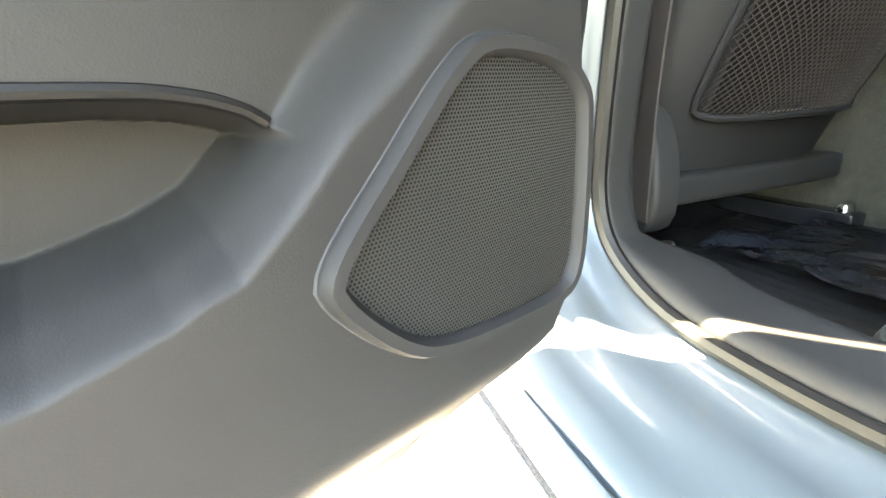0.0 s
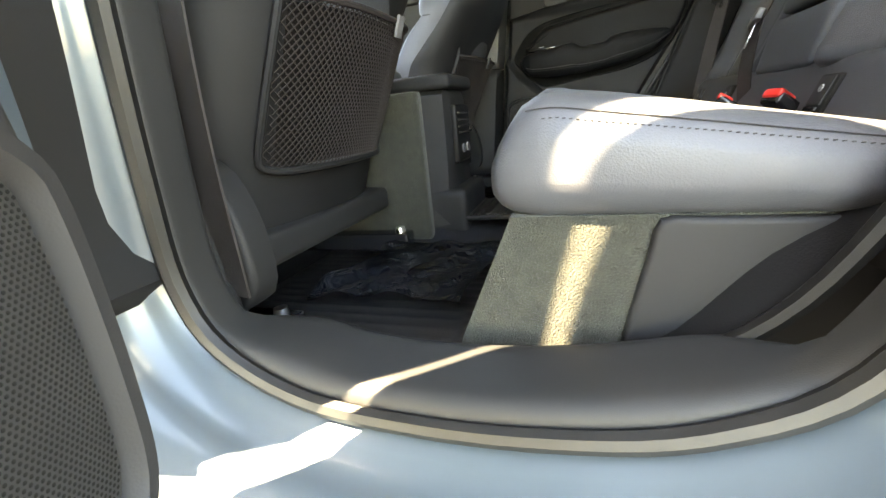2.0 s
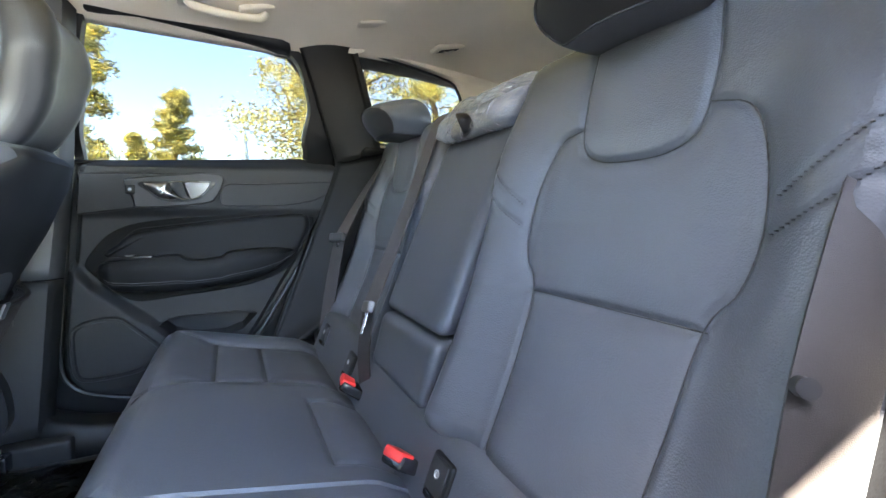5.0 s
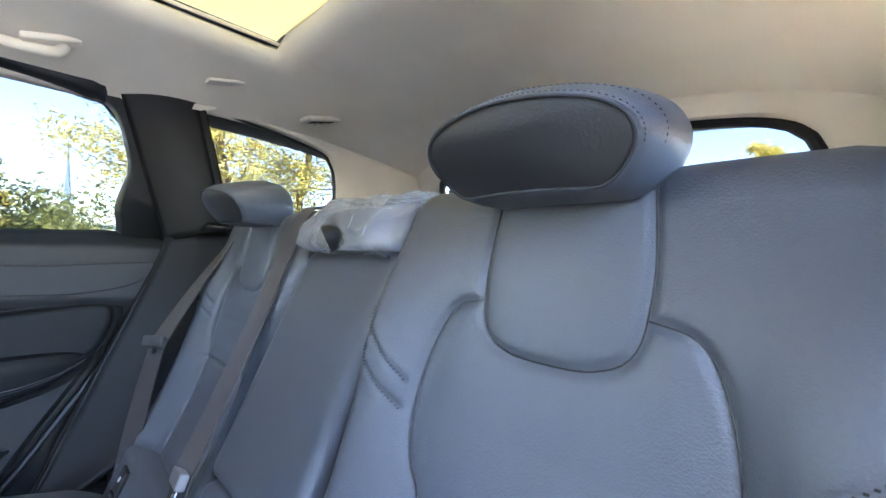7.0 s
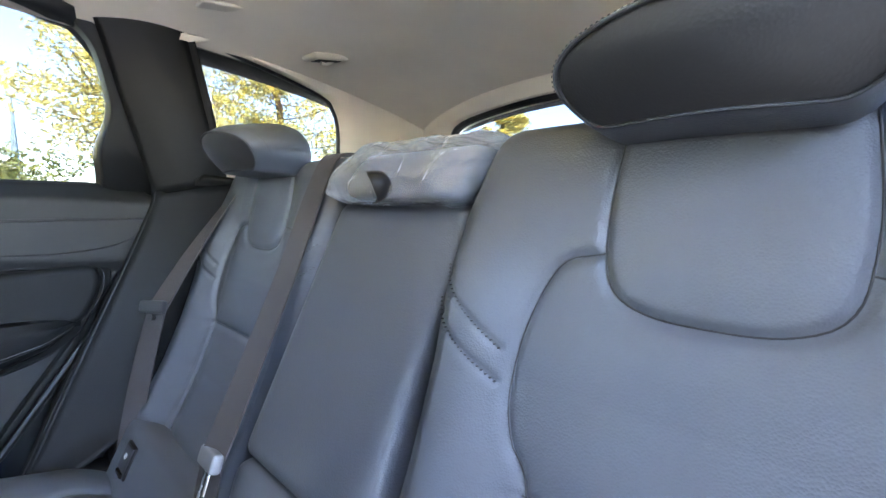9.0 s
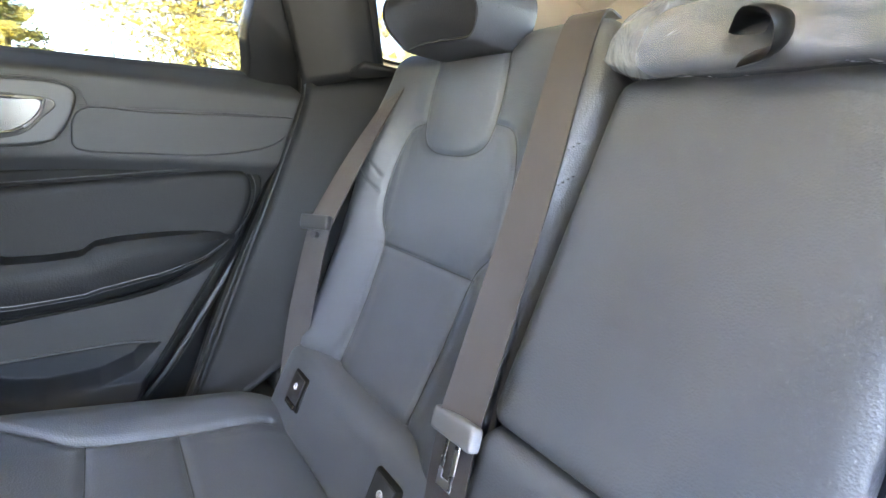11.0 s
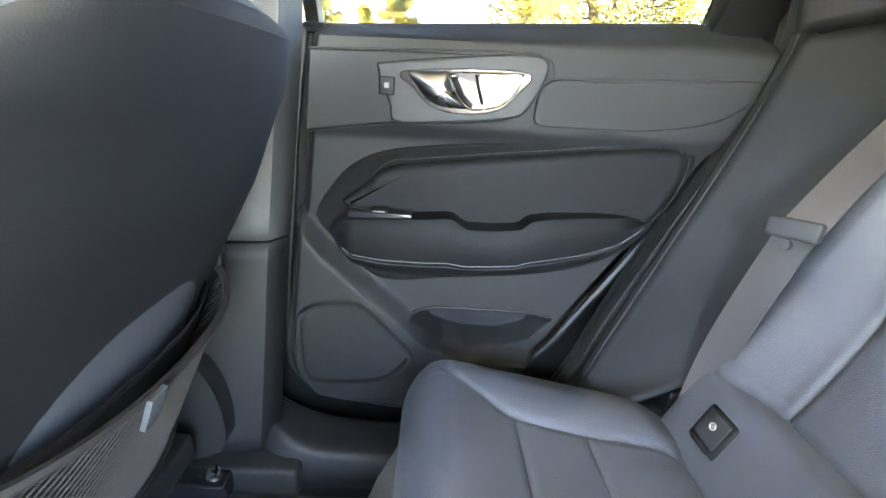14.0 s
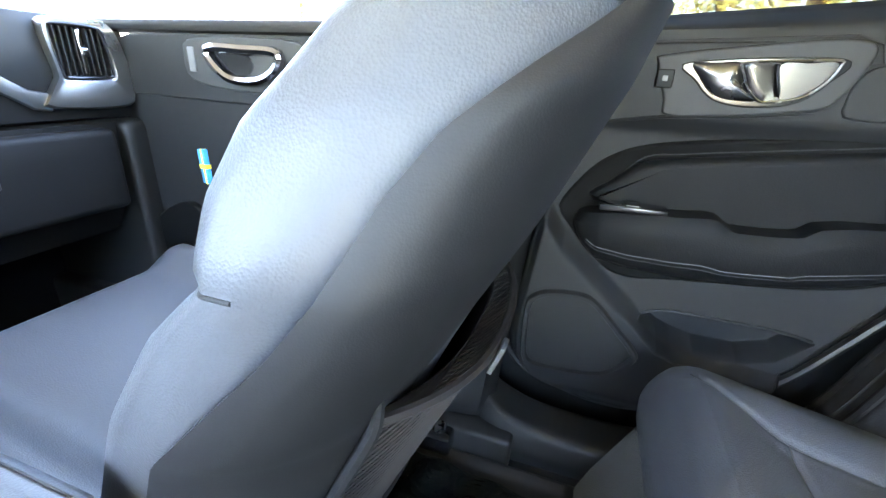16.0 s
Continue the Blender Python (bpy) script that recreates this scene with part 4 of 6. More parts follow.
    spk = put("speaker", loft([[(0.716, y, z) for y, z in c + (so - c) * 1.056], [(0.7065, y, z) for y, z in c + (so - c) * 1.050], [(0.7035, y, z) for y, z in c + (so - c) * 1.036], [(0.7035, y, z) for y, z in c + (so - c) * 1.020], [(0.7065, y, z) for y, z in c + (so - c) * 1.008], [(0.714, y, z) for y, z in so]], cap=False), TRIM, "loudspeaker with a perforated grille", thick=0.004)
    # dark tube drawn in for the contact shade round the speaker rim
    put("rim_shade", tube([(0.7105, y, z) for y, z in c + (so - c) * 1.064], 0.0036, 6, loop=True), THREAD, "", spk)
    put("grille", plate(so, 0.7085, 0.735, 0.004), TRIM_GRILLE, "finely perforated grille", spk)
    holes_v, holes_f = [], []
    pitch = 0.0023
    row = 0
    poly = [tuple(p) for p in c + (so - c) * 0.955]
    for z in np.arange(0.505, 0.68, pitch * 0.866):
        row += 1
        for y in np.arange(-0.36, -0.15, pitch):
            yy = y + (pitch / 2 if row % 2 else 0)
            inside = False
            for (y1, z1), (y2, z2) in zip(poly, poly[1:] + poly[:1]):
                if (z1 > z) != (z2 > z) and yy < (y2 - y1) * (z - z1) / (z2 - z1) + y1:
                    inside = not inside
            if inside:
                k = len(holes_v)
                for g in range(6):
                    holes_v.append((0.7079, yy + 0.00078 * math.cos(g * math.pi / 3), z + 0.00078 * math.sin(g * math.pi / 3)))
                holes_v.append((0.7082, yy, z))
                for g in range(6):
                    holes_f.append((k + g, k + (g + 1) % 6, k + 6))
    h = put("perforation", from_arrays(holes_v, holes_f), HOLE, "", spk)
    h["kind"] = "stuff"
    return d


rear_door("door_1", None, False, (0.75, -0.5, 0.45), "closed rear door with dark trim, chrome handle and armrest", True)
HINGE, SWING, DROP = Vector((-0.916, -0.036, 0)), 67.7, -0.012
OPEN = Matrix.Translation(HINGE + Vector((0, 0, DROP))) @ Matrix.Rotation(radians(-SWING), 4, "Z") @ Matrix.Translation(-HINGE) @ MIRROR
rear_door("door_2", OPEN, True, (-1.2, -0.3, 0.44), "open rear door with dark grained trim and loudspeaker", False)

# ---------------------------------------------------------------- rear bench
def cushion_z(x, y):
    """Height of the bench's top before its seams."""
    z = 0.655 - 0.22 * np.clip(-y - 0.42, 0, 1) - 0.028 * smooth(-y, 0.70, 0.80)
    z = z - 0.05 * smooth(-y, 0.40, 0.345)
    ax_ = np.abs(x)
    dish = smooth(ax_, 0.19, 0.25) * (1 - smooth(ax_, 0.49, 0.55)) * smooth(-y, 0.42, 0.50)
    return z - 0.014 * dish + 0.004 * (ax_ < 0.17)


def mirror_lines(lines):
    return lines + [[(-x, y) for x, y in l] for l in lines]


CUSHION_SEAMS = mirror_lines([
    [(0.245, -0.504), (0.515, -0.504)], [(0.262, -0.606), (0.512, -0.606)],
    [tuple(p) for p in spline([(0.13, -0.385), (0.19, -0.44), (0.243, -0.504), (0.262, -0.606), (0.262, -0.75)], 20)],
    [tuple(p) for p in spline([(0.58, -0.40), (0.535, -0.46), (0.515, -0.504), (0.512, -0.606), (0.52, -0.74)], 20)],
    [(0.115, -0.67), (0.12, -0.80)]]) + [[(-0.115, -0.67), (0.115, -0.67)]]


def cushion_shape(v):
    x, y, z = v[:, 0], v[:, 1] - 0.595, v[:, 2]
    top = np.clip((z + 0.068) / 0.136, 0, 1)
    zz = 0.522 + (cushion_z(x, y) - 0.522) * top
    d = near_line(np.stack([x, y], 1), CUSHION_SEAMS)
    zz = zz - top ** 4 * 0.0055 * np.exp(-(d / 0.0055) ** 2) + top ** 4 * 0.003 * smooth(d, 0.0, 0.05)
    bulge = np.sin(np.pi * np.clip(top, 0, 1))
    x2 = x + np.sign(x) * 0.012 * bulge * smooth(np.abs(x), 0.55, 0.61)
    y2 = y + 0.012 * bulge * smooth(y, -0.42, -0.37) + 0.02 * (np.abs(x) / 0.62) ** 2 * smooth(y, -0.5, -0.36) * 0
    return np.stack([x2, y2, zz], 1)


bench = thing("bench_cushion", (0, -0.6, 0.34), "dark charcoal leather rear bench cushion with stitched seams", "seat cushion")
part("cushion", pillow((1.24, 0.47, 0.136), 0.046, (300, 120, 10), cushion_shape), LEATHER, bench)


def cushion_top(x, y):
    v = cushion_shape(np.array([[x, y + 0.595, 0.068]]))[0]
    return v


for l in CUSHION_SEAMS:
    q = spline(l, 40)
    part("seam", tube(cushion_shape(np.column_stack([q[:, 0], q[:, 1] + 0.595, np.full(40, 0.068)])) + np.array([0, 0, 0.0002]), 0.0008, 6), LEATHER_DARK, bench)
for s in (-1, 1):
    edge = [cushion_top(s * 0.598, y) + np.array([0, 0, -0.010]) for y in np.linspace(-0.40, -0.78, 40)]
    part("piping", tube(cushion_shape(np.array([(s * 0.6125, y + 0.595, 0.0490) for y in np.linspace(-0.395, -0.79, 40)])), 0.0007, 6), LEATHER_DARK, bench)
part("piping", tube([(x, -0.3635, 0.588 - 0.0 * abs(x)) for x in np.linspace(-0.58, 0.58, 60)], 0.0010, 6), LEATHER_DARK, bench)
dash = []
for k in range(60):
    y = -0.41 - k * 0.006
    q = cushion_shape(np.array([(-0.6165, y + 0.595, 0.0400)]))[0]
    dash.append(box(q - np.array([0.0004, 0.0015, 0.0005]), q + np.array([0.0004, 0.0015, 0.0005]), 0.0003))
st = part("stitching", merge(*dash), THREAD, bench)
st["kind"] = "stuff"

base = thing("bench_plinth", (0, -0.5, 0.335), "carpeted rear seat base below the cushion", "seat base")


def base_loft(x):
    return [(x, -0.372, 0.532), (x, -0.345, 0.47), (x, -0.310, 0.39), (x, -0.290, 0.330), (x, -0.60, 0.330), (x, -0.80, 0.40), (x, -0.82, 0.532)]


part("carpet_panel", loft([base_loft(x) for x in np.concatenate([[-0.612], np.linspace(-0.600, 0.600, 20), [0.612]])]), CARPET, base, "grey needled carpet")
for s in (-1, 1):
    pts = spline([(-0.514, 0.528), (-0.504, 0.49), (-0.492, 0.44), (-0.480, 0.38), (-0.470, 0.336), (-0.50, 0.334), (-0.58, 0.335), (-0.66, 0.40), (-0.72, 0.520), (-0.70, 0.528), (-0.55, 0.530)], 60, True)
    part("side_cover", plate(pts, -0.622, -0.60, 0.006), TRIM, base, "dark moulded plastic side cover", m=(MIRROR if s > 0 else None), flip=s > 0)

# ---------------------------------------------------------------- rear backrests
BZ, BY = [0.55, 0.62, 0.70, 0.78, 0.868, 0.96, 1.08, 1.17, 1.25], [-0.775, -0.810, -0.852, -0.888, -0.920, -0.946, -0.968, -0.985, -1.00]


def back_y(z):
    return np.interp(z, BZ, BY)


HALF = [(0.098, 0.60), (0.105, 0.75), (0.114, 0.868), (0.136, 0.905), (0.146, 0.95), (0.139, 1.015), (0.117, 1.066), (0.080, 1.078)]
BACK_SEAMS = [[tuple(p) for p in spline([(s * u, z) for u, z in HALF], 40)] for s in (-1, 1)]
BACK_SEAMS += [[(-0.118, 0.868), (0.118, 0.868)],
               [tuple(p) for p in spline([(-0.083, 1.20), (-0.081, 1.10), (-0.073, 1.053), (-0.045, 1.034), (0, 1.030), (0.045, 1.034), (0.073, 1.053), (0.081, 1.10), (0.083, 1.20)], 50)]]
STITCHED = [[(s * 0.232, 1.055), (s * 0.205, 1.025), (s * 0.158, 0.985)] for s in (-1, 1)] + [[(s * 0.236, 1.020), (s * 0.205, 0.990), (s * 0.157, 0.955)] for s in (-1, 1)]


def outer_back(xc, name_label, dy):
    ob = thing("outer_rear_seat", (xc, -0.85, 0.60), name_label, "car seat", group="outer rear seats")

    def shape(v):
        u, w, h = v[:, 0], v[:, 1], v[:, 2]
        z = 0.928 + h
        f = np.clip((w + 0.055) / 0.11, 0, 1)
        au = np.abs(u)
        bol = 0.030 * smooth(au, 0.12, 0.20) * (1 - smooth(z, 1.02, 1.16)) * (1 - 0.6 * smooth(au, 0.215, 0.245))
        d = near_line(np.stack([u, z], 1), BACK_SEAMS)
        d2 = near_line(np.stack([u, z], 1), STITCHED)
        y = dy + back_y(z) - 0.055 + w + f * (bol - 0.0052 * np.exp(-(d / 0.0050) ** 2) - 0.0030 * np.exp(-(d2 / 0.0035) ** 2) + 0.004 * smooth(d, 0, 0.04))
        shrink = 1 - 0.10 * smooth(z, 1.10, 1.21) * 1.0
        return np.stack([xc + u * shrink, y, z], 1)
    part("upholstery", pillow((0.487, 0.11, 0.554), 0.034, (160, 6, 190), shape), LEATHER, ob)
    for l in BACK_SEAMS:
        pts = shape(np.array([(u, 0.055, z - 0.928) for u, z in spline(l, 60) if 0.665 < z < 1.185]))
        part("seam", tube(pts + np.array([0, 0.0002, 0]), 0.0008, 6), LEATHER_DARK, ob)
    for l in STITCHED:
        bits = []
        for p in spline(l, 22):
            u, z = p
            yy = dy + float(back_y(z)) + 0.030 * float(smooth(abs(u), 0.12, 0.20)) * float(1 - smooth(z, 1.02, 1.16)) * float(1 - 0.6 * smooth(abs(u), 0.215, 0.245)) + 0.002
            bits.append(box((xc + u - 0.0011, yy - 0.002, z - 0.0006), (xc + u + 0.0011, yy + 0.0006, z + 0.0006), 0.0004))
        q = part("stitching", merge(*bits), THREAD, ob)
        q["kind"] = "stuff"
    # head restraint: wedge with a dark front face and a stitched rim
    sx = 1 if xc > 0 else -1
    hx_ = xc - sx * 0.008

    def hr(v):
        u, w, h = v[:, 0], v[:, 1], v[:, 2]
        t = (h + 0.0425) / 0.085
        wide = 0.80 + 0.23 * smooth(t, 0.0, 0.7)
        edge = (np.abs(u) / 0.105) ** 2
        z = 1.216 + h * (1 - 0.05 * edge) - 0.30 * w * t - 0.005 * edge
        y = -0.938 + w + h * 0.52 - 0.020 * edge
        return np.stack([hx_ + u * wide, y, z], 1)
    edge_ = spline([(-0.106, -0.016), (-0.107, 0.008), (-0.096, 0.029), (-0.065, 0.040), (0, 0.0445), (0.065, 0.040), (0.096, 0.029), (0.107, 0.008), (0.106, -0.016), (0.097, -0.035), (0.075, -0.0425), (0, -0.044), (-0.075, -0.0425), (-0.097, -0.035)], 120, True)
    upper = smooth(edge_[:, 1], -0.030, 0.020)

    def head_ring(w, g, band=0.0):
        """The outline at depth w, drawn in by g, and by band where it forms the bevelled rim over the face."""
        return hr(np.column_stack([edge_[:, 0] * (g - 0.30 * band * upper), np.full(120, w), edge_[:, 1] * (g - 0.4 * band * upper) - 0.26 * band * upper * 0.085]))
    rim = [(0.050, 0.60, 0.1), (0.0550, 0.93, 0.17), (0.0580, 0.95, 0.17), (0.0575, 0.965, 0.15), (0.050, 0.98, 0.09), (0.040, 0.992, 0.035), (0.030, 1.0, 0.0), (0.012, 1.0, 0.0), (-0.020, 0.985, 0.0), (-0.042, 0.945, 0.0), (-0.054, 0.86, 0.0), (-0.0575, 0.70, 0.0)]
    head = part("headrest", loft([head_ring(*r_) for r_ in rim]), LEATHER, ob, "slate leather head restraint with double-stitched rim")
    part("front_face", loft([head_ring(0.050, 0.93, 0.17)] + [head_ring(0.0565, 0.928 * g, 0.17 * g) + np.array([0, 0.012 * (1 - g * g), 0]) for g in (0.99, 0.97, 0.93, 0.85, 0.7, 0.5, 0.25, 0.05)]), LEATHER_DARK, head, "darker leather front face")
    part("piping", tube(head_ring(0.0580, 0.938, 0.17), 0.0013, 6, loop=True), THREAD, head)
    bits = []
    for w_, g_, b_ in ((0.0553, 0.972, 0.125), (0.0345, 0.9985, 0.016)):
        row_ = head_ring(w_ + 0.0006, g_, b_)
        for i in range(120):
            if edge_[i, 1] < -0.004:
                continue
            p_, q_ = row_[i], row_[(i + 1) % 120]
            bits.append(tube([p_ * 0.85 + q_ * 0.15, p_ * 0.45 + q_ * 0.55], 0.0004, 5))
    st_ = part("stitching", merge(*bits), THREAD, head)
    st_["kind"] = "stuff"
    return ob


outer_back(-0.380, "charcoal leather rear seat with a tilted head restraint", 0.018)
outer_back(0.380, "charcoal leather rear seat with a tilted head restraint", -0.002)

mid = thing("middle_rear_seat", (0, -0.85, 0.60), "middle rear seat with its leather armrest folded up", "car seat")


def mid_shape(z0, hgt):
    def shape(v):
        z = z0 + v[:, 2]
        y = np.interp(z, [0.55, 0.763, 1.125, 1.25], [-0.770, -0.826, -0.976, -1.03]) - 0.05 + v[:, 1]
        return np.stack([v[:, 0], y, z], 1)
    return shape


part("armrest_panel", pillow((0.262, 0.10, 0.355), 0.020, (30, 6, 40), mid_shape(0.948, 0)), LEATHER, mid, "smooth dark leather armrest panel")
part("lower_panel", pillow((0.262, 0.10, 0.108), 0.016, (30, 6, 14), mid_shape(0.710, 0)), LEATHER, mid)


def wrap_shape(v):
    z = 1.165 + v[:, 2]
    y = -1.045 + v[:, 1] - 0.55 * v[:, 2]
    return np.stack([v[:, 0], y, z], 1)


part("headrest", pillow((0.255, 0.13, 0.075), 0.030, (20, 12, 10), wrap_shape), LEATHER, mid, "folded centre head restraint")
part("pull_loop", tube(spline([(0.018, -0.965, 1.150), (0.006, -0.945, 1.160), (-0.012, -0.938, 1.150), (-0.010, -0.950, 1.132), (0.012, -0.962, 1.128)], 20), 0.013, 8, squash=0.25), TRIM_DARK, mid, "black webbing pull loop")


def film_wrap(v):
    rngv = np.array([noise.noise(Vector((float(a) * 38, float(b) * 38, float(c) * 38))) for a, b, c in v])
    rng2 = np.array([noise.noise(Vector((float(a) * 14 + 5, float(b) * 14, float(c) * 14))) for a, b, c in v])
    p = wrap_shape(v)
    sag = 0.006 * rngv + 0.010 * rng2
    p[:, 1] += sag + 0.006
    p[:, 2] += sag * 0.7 + 0.004
    p[:, 0] += 0.6 * sag * np.sign(v[:, 0])
    return p


whole("protective_film", pillow((0.285, 0.155, 0.098), 0.034, (60, 34, 24), film_wrap), FILM, "clear protective film wrapped over the centre head restraint", "plastic film", group="protective films")

# strip with child-seat anchors between cushion and backrests
strip = thing("anchor_strip", (0, -0.80, 0.57), "dark leather strip with child-seat anchor covers", "trim strip")


def strip_shape(v):
    x, y, z = v[:, 0], v[:, 1], v[:, 2]
    return np.stack([x, -0.808 + y - 0.40 * z + 0.006 * np.abs(x) / 0.6, 0.606 + z], 1)


part("strip", pillow((1.20, 0.05, 0.125), 0.014, (60, 3, 8), strip_shape), LEATHER, strip)
for x in (-0.515, -0.235, 0.235, 0.515):
    m = Matrix.Translation((x, -0.783, 0.614)) @ pose(0, 0, 0, 22) @ Matrix.Diagonal((1.04, 1.0, 1.04, 1))
    cov = part("anchor_cover", box((-0.026, -0.012, -0.028), (0.026, 0.006, 0.030), 0.005, m=m), TRIM_DARK, strip, "black child-seat anchor cover with white mark")
    part("inset", box((-0.020, 0.0035, -0.016), (0.020, 0.008, 0.026), 0.002, m=m), PLASTIC, cov)
    part("mark", tube([m @ Vector((0.0045 * math.cos(a), 0.0084, 0.008 + 0.0045 * math.sin(a))) for a in np.linspace(0, 2 * math.pi, 14, endpoint=False)], 0.0013, 6, loop=True), WHITE, cov)
    part("mark", box((-0.002, 0.0080, 0.006), (0.002, 0.0090, 0.010), 0.0004, m=m), WHITE, cov)
    part("slot", box((-0.017, 0.004, -0.026), (0.017, 0.0095, -0.018), 0.002, m=m), GLOSS, cov)


# ---------------------------------------------------------------- belts and buckles
def strap(path, width, across, mat_, thick=0.0014):
    p = spline(path, 50)
    w = spline(across, 50) if len(across) > 1 else np.repeat(np.array(across, float), 50, 0)
    rings = []
    for i in range(50):
        t = Vector(p[min(i + 1, 49)] - p[max(i - 1, 0)]).normalized()
        a = Vector(w[i])
        a = (a - t * a.dot(t)).normalized()
        n = t.cross(a)
        c = Vector(p[i])
        rings.append([c + a * width / 2 + n * thick, c - a * width / 2 + n * thick, c - a * width / 2 - n * thick, c + a * width / 2 - n * thick])
    return loft(rings)


for s in (-1, 1):
    b = thing("seat_belt", (s * 0.6, -0.86, 0.60), "grey seat belt hanging beside the rear backrest", "seat belt", group="seat belts")
    if s > 0:
        part("webbing", strap([(0.555, -1.01, 1.185), (0.562, -0.955, 1.10), (0.566, -0.895, 1.0), (0.566, -0.838, 0.895)], 0.046, [(0.90, -0.30, 0.1), (0.86, 0.45, 0.1)], WEB), WEB, b)
        part("lower_webbing", strap([(0.566, -0.838, 0.895), (0.576, -0.822, 0.80), (0.584, -0.808, 0.70), (0.580, -0.795, 0.60), (0.572, -0.79, 0.54)], 0.044, [(0.86, 0.45, 0.1), (0.55, 0.80, 0.1)], WEB_BROWN), WEB_BROWN, b, "twisted lower webbing")
    else:
        part("webbing", strap([(-0.596, -1.010, 1.185), (-0.598, -0.965, 1.08), (-0.598, -0.910, 0.98), (-0.600, -0.855, 0.86), (-0.606, -0.820, 0.75), (-0.628, -0.755, 0.64), (-0.638, -0.70, 0.56), (-0.638, -0.67, 0.49)], 0.044, [(-0.70, -0.70, 0.1), (-0.55, -0.80, 0.2)], WEB), WEB_BROWN, b)
    m = Matrix.Translation((0.566, -0.832, 0.898) if s > 0 else (-0.575, -0.968, 1.06)) @ pose(0, 0, 0, 12, s * 4, 28)
    tg = part("tongue", box((-0.030, -0.005, -0.013), (0.030, 0.010, 0.013), 0.005, m=m), PLASTIC, b, "dark plastic belt tongue")
    bm_ = Matrix.Translation((0.567, -0.830, 0.876) if s > 0 else (-0.592, -0.841, 0.869)) @ pose(0, 0, 0, 12, s * 4, 28 if s > 0 else 45)
    part("stop_button", tube([bm_ @ Vector((0, -0.003, 0)), bm_ @ Vector((0, 0.006, 0))], 0.0065, 12), PLASTIC, b)

b = thing("centre_belt", (0.13, -0.82, 0.60), "grey centre seat belt running down the middle backrest", "seat belt", group="seat belts")
part("webbing", strap([(0.215, -1.06, 1.215), (0.200, -1.005, 1.205), (0.190, -0.970, 1.150), (0.170, -0.915, 1.02), (0.150, -0.850, 0.88), (0.135, -0.800, 0.775)], 0.047, [(1, 0.05, 0), (1, 0.18, 0.12)], WEB), WEB, b)
part("lower_webbing", strap([(0.135, -0.800, 0.775), (0.132, -0.790, 0.72), (0.130, -0.785, 0.66), (0.128, -0.790, 0.58)], 0.045, [(1, 0.18, 0.12), (0.9, 0.3, 0)], WEB), WEB_BROWN, b)
m = Matrix.Translation((0.134, -0.797, 0.772)) @ pose(0, 0, 0, 18, 11, -6)
tg = part("tongue", box((-0.034, -0.006, -0.010), (0.034, 0.009, 0.014), 0.005, m=m), PLASTIC_GREY, b, "grey plastic belt tongue")
part("latch_plate", merge(box((-0.012, -0.001, -0.050), (-0.006, 0.001, -0.008), 0.0008, m=m), box((0.006, -0.001, -0.050), (0.012, 0.001, -0.008), 0.0008, m=m), box((-0.012, -0.001, -0.056), (0.012, 0.001, -0.047), 0.0008, m=m)), STEEL, b, "bright steel latch plate")
for x, ang in ((-0.156, 20), (0.142, -12)):
    bk = thing("belt_buckle", (x, -0.765, 0.60), "belt buckle with a red release button", "belt buckle", group="belt buckles")
    m = Matrix.Translation((x, -0.758, 0.608)) @ pose(0, 0, 0, 35, 0, ang)
    part("housing", box((-0.021, -0.045, -0.014), (0.021, 0.020, 0.008), 0.006, m=m), GLOSS, bk)
    part("button", box((-0.0185, -0.008, -0.004), (0.0185, 0.024, 0.012), 0.004, m=m), RED, bk, "red release button")

# ---------------------------------------------------------------- front seats
SZ, SY = [0.44, 0.50, 0.60, 0.70, 0.78, 0.88, 0.95, 1.02, 1.08, 1.14], [0.005, -0.010, -0.045, -0.085, -0.118, -0.165, -0.200, -0.232, -0.252, -0.27]


